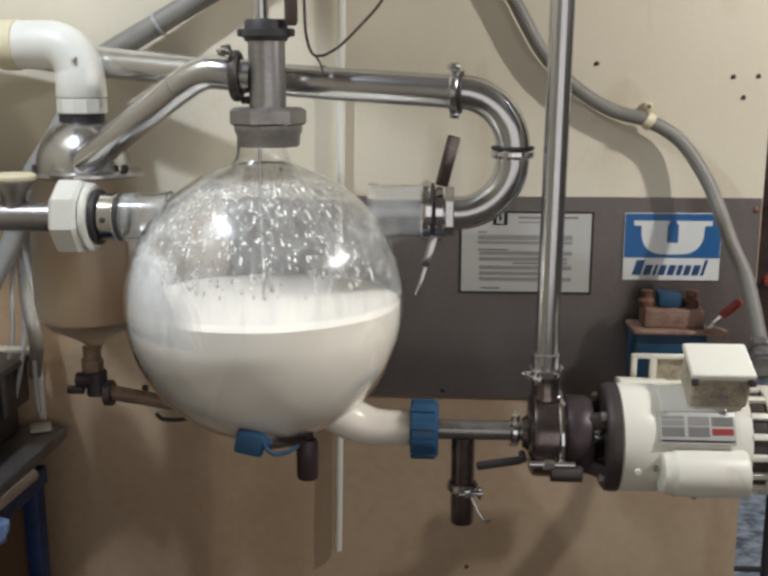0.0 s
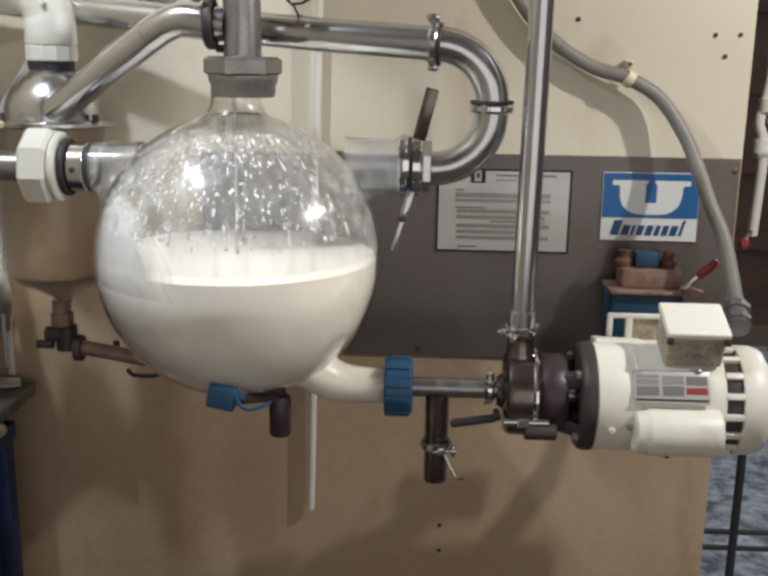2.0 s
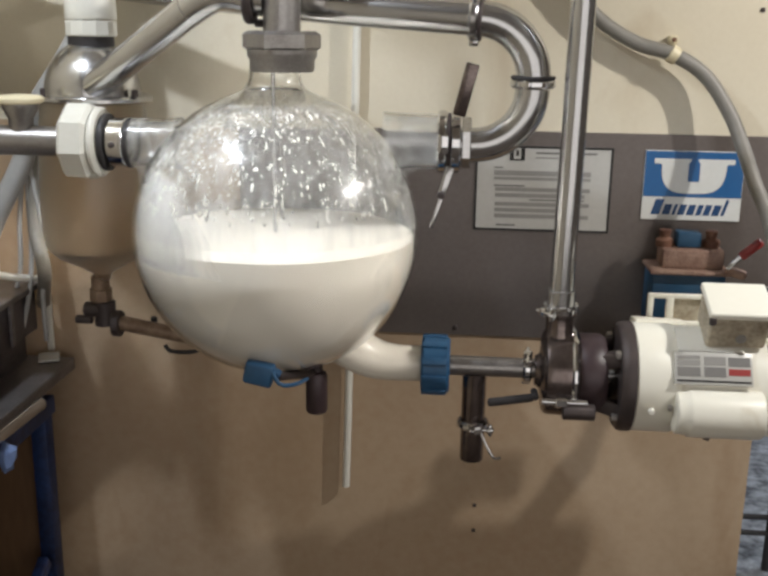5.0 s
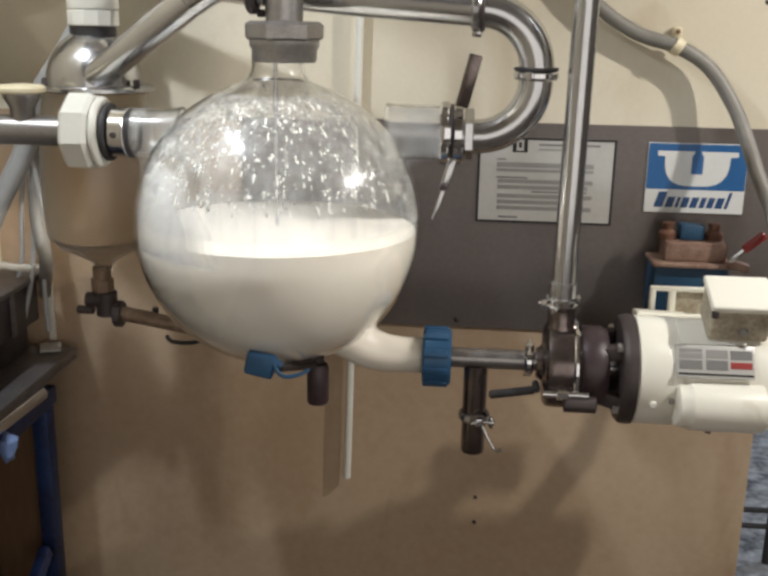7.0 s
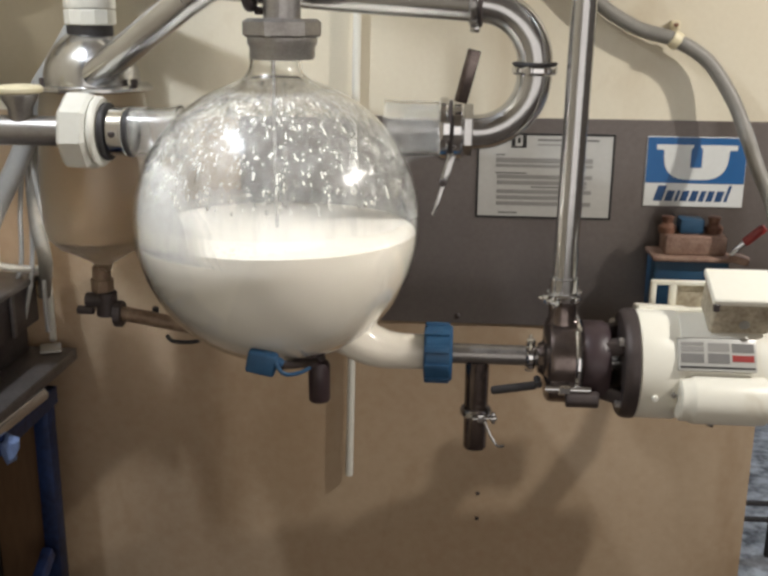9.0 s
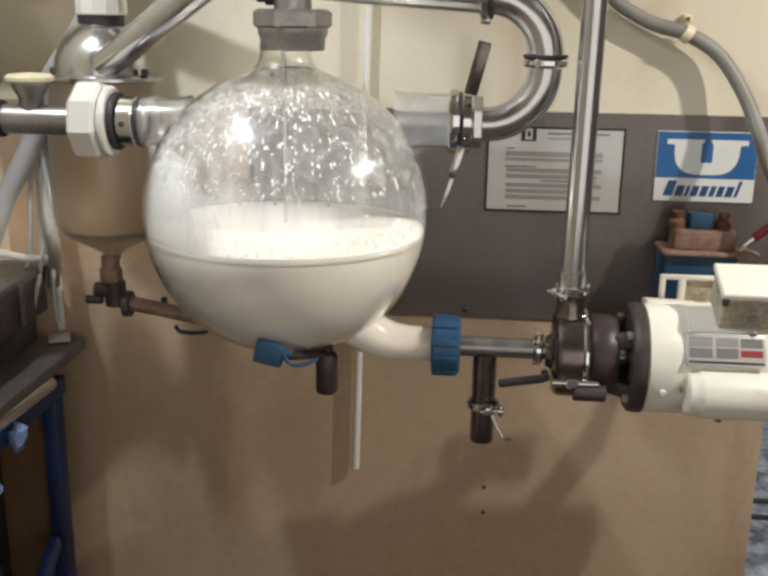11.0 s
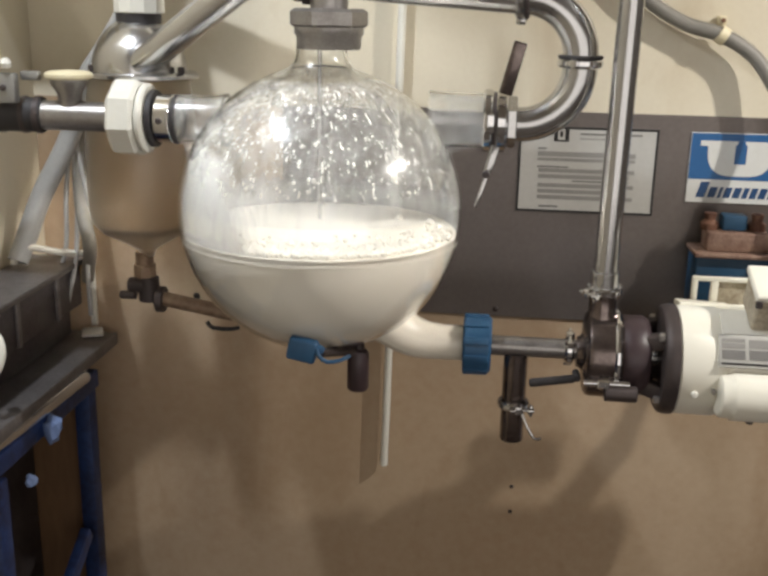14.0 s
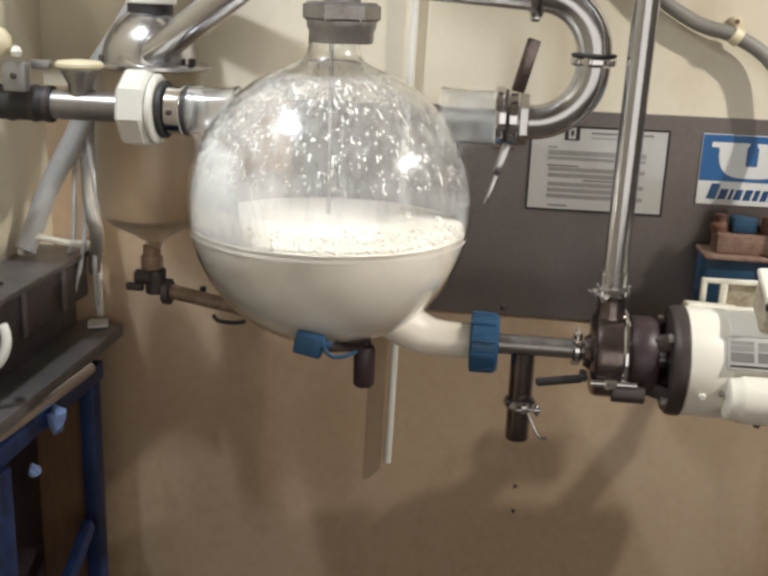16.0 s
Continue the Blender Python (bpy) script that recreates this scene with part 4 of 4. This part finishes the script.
part("lever_wire", pipe([(-0.275, 1.350, 1.001), (-0.269, 1.348, 0.987), (-0.258, 1.350, 0.978), (-0.243, 1.375, 0.972), (-0.236, 1.43, 0.960)], 0.0032, 10), BLUE, tap)

# ---- things on the wall ----


def flat(x0, z0, x1, z1, y0, y1):
    """A thin plate on the wall between two corners."""
    return span((x0, y0, z0), (x1, y1, z1), 0.0)


sign = thing("wall_sign", "blue and white maker's sign with a white cup shape", "sign", (0.408, WALL - 0.008, 1.160))
sy = WALL - 0.0075
part("sign_plate", span((0.321, sy, 1.1610), (0.4965, WALL - 0.0043, 1.2865), 0.001), SIGNWHITE, sign, smooth=False)
part("blue_field", flat(0.322, 1.2036, 0.4955, 1.2855, sy - 0.0006, sy + 0.0005), SIGNBLUE, sign, smooth=False)


def cup():
    """A wide bowl with a flat rim, closed at its foot."""
    mid, side = 0.4085, []
    for a in range(0, 91, 9):
        side.append((mid - 0.057 + 0.050 * (1 - math.cos(radians(a)) ** 0.7), 1.260 - 0.050 * math.sin(radians(a)) ** 0.75))
    right = [(2 * mid - x, z) for x, z in reversed(side)]
    return [(mid - 0.0705, 1.2725), (mid - 0.0705, 1.2635), (mid - 0.058, 1.2630)] + side + right + [(mid + 0.058, 1.2630), (mid + 0.0705, 1.2635), (mid + 0.0705, 1.2725)]


part("white_cup", plate(cup(), sy - 0.0012, sy - 0.0005), SIGNWHITE, sign, smooth=False)
part("blue_slot", plate([(0.4025, 1.2730), (0.4025, 1.2690), (0.3985, 1.2640), (0.3985, 1.2320), (0.4185, 1.2320), (0.4185, 1.2640), (0.4145, 1.2690), (0.4145, 1.2730)], sy - 0.0018, sy - 0.0011), SIGNBLUE, sign, smooth=False)
x = 0.338
for w, h in ((0.0155, 0.028), (0.0135, 0.019), (0.0055, 0.019), (0.012, 0.019), (0.0125, 0.019), (0.009, 0.019), (0.011, 0.019), (0.0125, 0.019), (0.0055, 0.029)):
    s, z0 = 0.28 * h, 1.171
    part("print_bar", plate([(x, z0), (x + w, z0), (x + w + s, z0 + h), (x + s, z0 + h)], sy - 0.0006, sy + 0.0002), SIGNINK, sign, smooth=False)
    x += w + 0.0041

notice = thing("wall_notice", "laminated printed notice with a black border on the metal sheet", "notice", (0.142, WALL - 0.006, 1.133))
ny = WALL - 0.0062
part("sheet", span((0.0186, ny, 1.1323), (0.2650, WALL - 0.0043, 1.2882), 0.0), PAPER, notice, smooth=False)
for a in ((0.0186, 1.2842, 0.2650, 1.2882), (0.0186, 1.1323, 0.2650, 1.1363), (0.0186, 1.1364, 0.0226, 1.2841), (0.2610, 1.1364, 0.2650, 1.2841)):
    part("border", flat(*a, ny - 0.0005, ny + 0.0002), FRAMEINK, notice, smooth=False)
for a in ((0.080, 1.2618, 0.107, 1.2645), (0.080, 1.2647, 0.087, 1.2838), (0.100, 1.2647, 0.107, 1.2838), (0.091, 1.2700, 0.096, 1.2800)):
    part("emblem_bar", flat(*a, ny - 0.0005, ny + 0.0002), FRAMEINK, notice, smooth=False)
for x0, x1, z, h, mt in ((0.127, 0.236, 1.2745, 0.0036, INK), (0.127, 0.205, 1.2663, 0.0027, INKPALE), (0.053, 0.069, 1.2473, 0.0027, INK), (0.053, 0.227, 1.2345, 0.009, INKPALE), (0.053, 0.227, 1.2264, 0.0055, INKPALE), (0.053, 0.109, 1.2145, 0.0027, INK), (0.056, 0.227, 1.2055, 0.0073, INKPALE), (0.056, 0.218, 1.1945, 0.0073, INKPALE), (0.118, 0.218, 1.1891, 0.0027, INK), (0.056, 0.227, 1.1782, 0.0073, INKPALE), (0.056, 0.191, 1.1673, 0.0073, INKPALE), (0.056, 0.227, 1.1564, 0.0073, INKPALE), (0.060, 0.0945, 1.1409, 0.0036, INK)):
    part("print_bar", flat(x0, z, x1, z + h, ny - 0.0005, ny + 0.0002), mt, notice, smooth=False)

reg = thing("control_valve", "blue box valve with a rusty copper top and red handle", "valve", (0.4, 1.7273, 0.9818))
part("blue_box", span((0.3327, 1.700, 0.9818), (0.46, 1.7773, 1.0818), 0.006), BLUEBOX, reg, "dark blue enamelled box")
part("rusty_lid", join(span((0.3273, 1.688, 1.0827), (0.4655, 1.7773, 1.0909), 0.003), span((0.3491, 1.705, 1.0911), (0.4545, 1.7636, 1.1255), 0.004), bar_between((0.4545, 1.6909, 1.0955), (0.4873, 1.6818, 1.0873), 0.014, 0.03, 0.004)), RUSTDUST, reg, "dusty rusty copper lid")
for kx in (0.356, 0.436):
    part("rusty_post", lathe([(0, 1.125), (0.015, 1.125), (0.016, 1.136), (0.009, 1.142), (0.011, 1.154), (0, 1.156)], (kx, 1.736, 0), Z, 18), RUST, reg)
part("blue_core", span((0.3745, 1.7182, 1.1259), (0.4164, 1.7545, 1.1527), 0.004), BLUEBOX, reg)
part("red_handle", join(bar_between((0.4727, 1.6773, 1.1209), (0.5055, 1.6745, 1.1509), 0.016, 0.012, 0.005)), RED, reg, "red plastic handle")
part("handle_rod", bar_between((0.4518, 1.6773, 1.1), (0.4791, 1.6773, 1.1273), 0.009, 0.007, 0.003), STEEL, reg)
part("wall_arm", span((0.3636, 1.7775, 1.0091), (0.427, WALL - 0.0042, 1.045), 0.002), DARK, reg)

cable = thing("motor_conduit", "grey flexible conduit looping down the wall to the motor", "conduit", (0.3455, 1.7545, 1.1091))
cl = [(0.0182, 1.7773, 1.8273), (0.0636, 1.7773, 1.7409), (0.1082, 1.7773, 1.6618), (0.1618, 1.7773, 1.5709), (0.2227, 1.7773, 1.5091), (0.2864, 1.7755, 1.4718), (0.3491, 1.7682, 1.4536), (0.4064, 1.7636, 1.4182), (0.4482, 1.7455, 1.3573), (0.4682, 1.7182, 1.3045), (0.4845, 1.6818, 1.2473), (0.507, 1.655, 1.190), (0.520, 1.61, 1.105), (0.522, 1.60, 1.086)]
part("conduit_tube", pipe(cl, 0.0124, 20), HOSE, cable)
part("connector", join(straight((0.522, 1.605, 1.090), (0.512, 1.555, 1.066), 0.019, 20), drum(0.024, 0.014, (0.519, 1.592, 1.084), (0.18, 0.9, 0.42), 8), drum(0.023, 0.012, (0.514, 1.566, 1.072), (0.18, 0.9, 0.42), 8)), GREYSTEEL, cable, "grey conduit connector")
clip = thing("conduit_clip", "cream plastic clip holding the conduit to the wall", "clip", (0.3491, 1.7727, 1.4364))
part("strap", band(0.0126, 0.0155, 0.016, (0.3491, 1.7682, 1.4536), (0.85, 0, -0.5), 28, 0.001), YELLOWED, clip)
part("ear", span((0.3427, 1.7773, 1.4709), (0.357, WALL - 0.0004, 1.4855), 0.003), YELLOWED, clip)
part("ear_screw", drum(0.004, 0.006, (0.35, 1.7755, 1.4782), Y, 10), RUST, clip)

solo("wall_conduit", pipe([(-0.1936, 1.7836, 2.1364), (-0.1973, 1.7836, 1.6364), (-0.2036, 1.7836, 1.2273), (-0.2109, 1.7836, 0.7727), (-0.2145, 1.7836, 0.6045)], 0.0075, 14), PVC, "thin white conduit down the wall behind the jar", "conduit")
gp2 = thing("grey_wall_pipe", "grey plastic pipe slanting up the wall", "pipe", (-0.5455, 1.7545, 1.5455))
part("pipe_run", straight((-0.6545, 1.75, 1.55), (-0.3455, 1.7636, 1.7236), 0.020, 24), HOSE, gp2)
part("coupling", drum(0.0225, 0.006, (-0.5227, 1.7555, 1.6236), (0.87, 0.04, 0.49), 24), HOSECLEAR, gp2)

# ---- hoses and the cart beside the side wall ----
solo("grey_hose", pipe([(-0.625, 1.71, 1.55), (-0.702, 1.70, 1.425), (-0.755, 1.70, 1.348), (-0.787, 1.69, 1.25), (-0.832, 1.66, 1.15), (-0.857, 1.64, 1.075), (-0.868, 1.62, 1.035)], 0.0185, 20), HOSECLEAR, "thick pale grey hose hanging in the corner", "hose")

solo("corner_hose", pipe([(-0.7682, 1.7273, 1.3545), (-0.7782, 1.7091, 1.2364), (-0.7727, 1.6909, 1.1273), (-0.7455, 1.6545, 1.0636), (-0.80, 1.76, 0.97)], 0.0125, 16), HOSE, "grey hose ending over the cart", "hose")
for k, (dx, dz) in enumerate(((0.0, 0.0), (0.022, -0.02), (-0.02, 0.01))):
    solo("thin_hose", pipe([(-0.785 + dx * 0.3, 1.70, 1.245), (-0.780 + dx, 1.69, 1.135 + dz), (-0.785 + dx, 1.68, 1.03 + dz), (-0.80 + dx * 2, 1.665, 0.945 + dz)], 0.0045, 10), HOSECLEAR, "thin pale grey milk hose", "hose", "thin hoses")
solo("curled_hose", pipe([(-0.875, 1.62, 1.03), (-0.868, 1.62, 1.055), (-0.845, 1.63, 1.060), (-0.80, 1.66, 1.045), (-0.78, 1.70, 1.035)], 0.0065, 12), PVC, "white hose lying over the steel box", "hose", "thin hoses")

steel_box = thing("steel_box", "weathered grey steel control box on a blue cart", "box", (-0.82, 1.5, 0.86))
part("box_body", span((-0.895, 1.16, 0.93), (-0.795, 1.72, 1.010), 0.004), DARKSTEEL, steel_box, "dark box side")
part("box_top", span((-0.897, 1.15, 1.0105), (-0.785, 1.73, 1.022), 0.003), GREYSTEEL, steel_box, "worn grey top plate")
for y in (1.30, 1.45, 1.60):
    part("rib", span((-0.7948, y, 0.932), (-0.788, y + 0.012, 1.010), 0.002), GREYSTEEL, steel_box)
part("top_stud", join(drum(0.005, 0.02, (-0.83, 1.42, 1.032), Z, 10), bar_between((-0.842, 1.42, 1.035), (-0.815, 1.44, 1.027), 0.006, 0.006, 0.002)), BLACK, steel_box, "black bent stud")
part("lower_tray", span((-0.895, 1.16, 0.835), (-0.748, 1.77, 0.860), 0.004), GREYSTEEL, steel_box)
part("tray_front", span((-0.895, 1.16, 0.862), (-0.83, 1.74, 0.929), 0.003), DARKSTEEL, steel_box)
part("rag", block((0.04, 0.05, 0.006), Matrix.Translation((-0.79, 1.745, 0.865)) @ Matrix.Rotation(0.4, 4, "Z"), 0.003), PAPER, steel_box, "scrap of pale plastic")

cart = thing("blue_cart", "blue painted steel cart with a galvanised rail", "cart", (-0.80, 1.45, 0.0))
part("rail", sweep(curve_points([(-0.89, 1.22, 0.835), (-0.80, 1.225, 0.835), (-0.772, 1.24, 0.834), (-0.762, 1.275, 0.833), (-0.755, 1.40, 0.831), (-0.748, 1.60, 0.828)], 0.015), 0.012, 16), STEEL, cart, "galvanised round rail")
part("blue_band", span((-0.775, 1.23, 0.780), (-0.755, 1.68, 0.815), 0.003), BLUEPAINT, cart)
for y, w in ((1.26, 0.045), (1.64, 0.03)):
    part("leg", span((-0.790, y, 0.0), (-0.790 + w, y + 0.035, 0.780), 0.003), BLUEPAINT, cart)
part("leg", span((-0.893, 1.26, 0.0), (-0.86, 1.295, 0.830), 0.003), BLUEPAINT, cart)
part("brace", bar_between((-0.772, 1.32, 0.32), (-0.772, 1.62, 0.50), 0.02, 0.03, 0.003), BLUEPAINT, cart)
part("back_sheet", span((-0.895, 1.24, 0.33), (-0.888, 1.66, 0.79), 0.002), DARKSTEEL, cart, "dark sheet behind the cart")
part("shelf", span((-0.893, 1.24, 0.30), (-0.76, 1.68, 0.325), 0.003), BLUEPAINT, cart)


def crumple(size, place, seed):
    """A crumpled scrap: a ball pushed in and out at random."""
    bm, rnd = bmesh.new(), random.Random(seed)
    bmesh.ops.create_icosphere(bm, subdivisions=2, radius=0.5)
    for v in bm.verts:
        v.co *= rnd.uniform(0.65, 1.25)
    bmesh.ops.transform(bm, matrix=Matrix.Translation(place) @ Matrix.Diagonal((*size, 1)), verts=bm.verts)
    return bm


part("tape", crumple((0.030, 0.035, 0.052), (-0.742, 1.45, 0.792), 3), TAPE, cart, "crumpled blue tape", False)
part("tape_end", crumple((0.018, 0.022, 0.024), (-0.752, 1.38, 0.73), 5), TAPE, cart, "", False)
part("back_board", span((-0.8985, 1.664, 0.30), (-0.790, 1.679, 0.82), 0.004), EDGE, cart, "brown board panel")
solo("hose_loop", pipe(arc((-0.80, 1.33, 0.965), 0.042, X, (0, 0.35, 1), -150, 40, 14), 0.008, 14), PVC, "white hose loop hanging at the box", "hose")

# ---- beyond the wall's end ----
structure("plank_wall", span((0.70, 3.2, 0.62), (1.22, 3.24, 2.6), 0.0), PLANK, "dark brown plank wall beyond the partition", "wall")
for k in range(8):
    structure("plank", span((0.70, 3.185, 0.62 + 0.25 * k), (1.22, 3.1998, 0.855 + 0.25 * k), 0.004), PLANK, "dark brown horizontal plank", "plank")


gate = thing("black_rail", "black painted steel rail standing on the far floor", "rail", (0.95, 2.6, 0.0))
part("post", straight((0.905, 2.60, 0.0), (0.905, 2.60, 0.62), 0.012, 16), BLACK, gate)
for z in (0.165, 0.115):
    part("bar", straight((0.62, 2.60, z), (1.9, 2.60, z), 0.008, 12), BLACK, gate)
part("post", straight((1.88, 2.60, 0.0), (1.88, 2.60, 0.62), 0.012, 16), BLACK, gate)
white_run = thing("far_white_pipe", "white plastic pipe fittings beyond the wall's end", "pipe", (0.69, 2.10, 1.1))
part("upright", pipe([(0.705, 2.10, 2.60), (0.705, 2.10, 1.60), (0.700, 2.10, 1.42), (0.690, 2.10, 1.36), (0.705, 2.10, 1.30), (0.700, 2.10, 1.12)], 0.011, 14), PVC, white_run)
part("elbow", join(drum(0.018, 0.03, (0.702, 2.10, 1.395), Z, 18), drum(0.018, 0.03, (0.720, 2.10, 1.375), X, 18)), PVC, white_run)
part("elbow", join(drum(0.017, 0.03, (0.698, 2.10, 1.310), Z, 18), drum(0.016, 0.05, (0.715, 2.10, 1.300), X, 18)), PVC, white_run)
part("red_knob", lathe([(0, 0), (0.010, 0.001), (0.012, 0.008), (0.008, 0.016), (0, 0.018)], (0.662, 2.04, 1.115), (0, -1, 0), 18), RED, white_run, "small red valve knob")
part("knob_stem", straight((0.662, 2.04, 1.115), (0.698, 2.10, 1.13), 0.005, 10), RUST, white_run)
wd = thing("window_1", "bright daylight window in the far barn wall", "window", (1.55, 4.98, 1.5))
tagged(wd, kind="structure")
part("pane", span((1.30, 4.975, 1.70), (2.20, 4.985, 2.25), 0.0), DAY, wd, "bright daylight pane", False)
part("window_frame", join(span((1.25, 4.96, 1.65), (2.25, 4.9998, 1.699), 0.003), span((1.25, 4.96, 2.251), (2.25, 4.9998, 2.30), 0.003), span((1.25, 4.96, 1.70), (1.299, 4.9998, 2.25), 0.003), span((2.201, 4.96, 1.70), (2.25, 4.9998, 2.25), 0.003)), PVC, wd, smooth=False)
# Tank out of view, made up to cast shade on the upper wall.
tank = thing("shade_tank", "unseen steel tank added above the jar to shade the upper wall", "tank", (-0.40, 1.38, 1.95))
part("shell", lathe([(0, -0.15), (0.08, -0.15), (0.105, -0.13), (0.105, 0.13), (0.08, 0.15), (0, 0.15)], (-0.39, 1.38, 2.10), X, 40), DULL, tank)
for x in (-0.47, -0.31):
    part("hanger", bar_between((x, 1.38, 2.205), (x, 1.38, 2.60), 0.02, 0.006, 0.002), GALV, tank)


def motions():
    level = ((0.0, 0.004), (3.5, 0.003), (4.7, 0.0005), (6.8, -0.003), (9.0, -0.010), (11.3, -0.024), (12.5, -0.027), (14.5, -0.0290), (16.0, -0.0295))
    for k, (ob, rest) in enumerate(zip(slices, RESTS)):
        walk(ob, [(t, Matrix.Translation((0, 0, min(0.0, h - rest - 0.0008 * k)))) for t, h in level])
    rise = ((0.0, -0.008), (3.5, -0.008), (6.8, -0.004), (9.0, 0.0025), (11.3, 0.0065), (12.5, 0.0085), (16.0, 0.0090))
    heights = dict(level)
    walk(bubbles, [(t, Matrix.Translation((0, 0, heights[t] + d))) for t, d in rise])


motions()
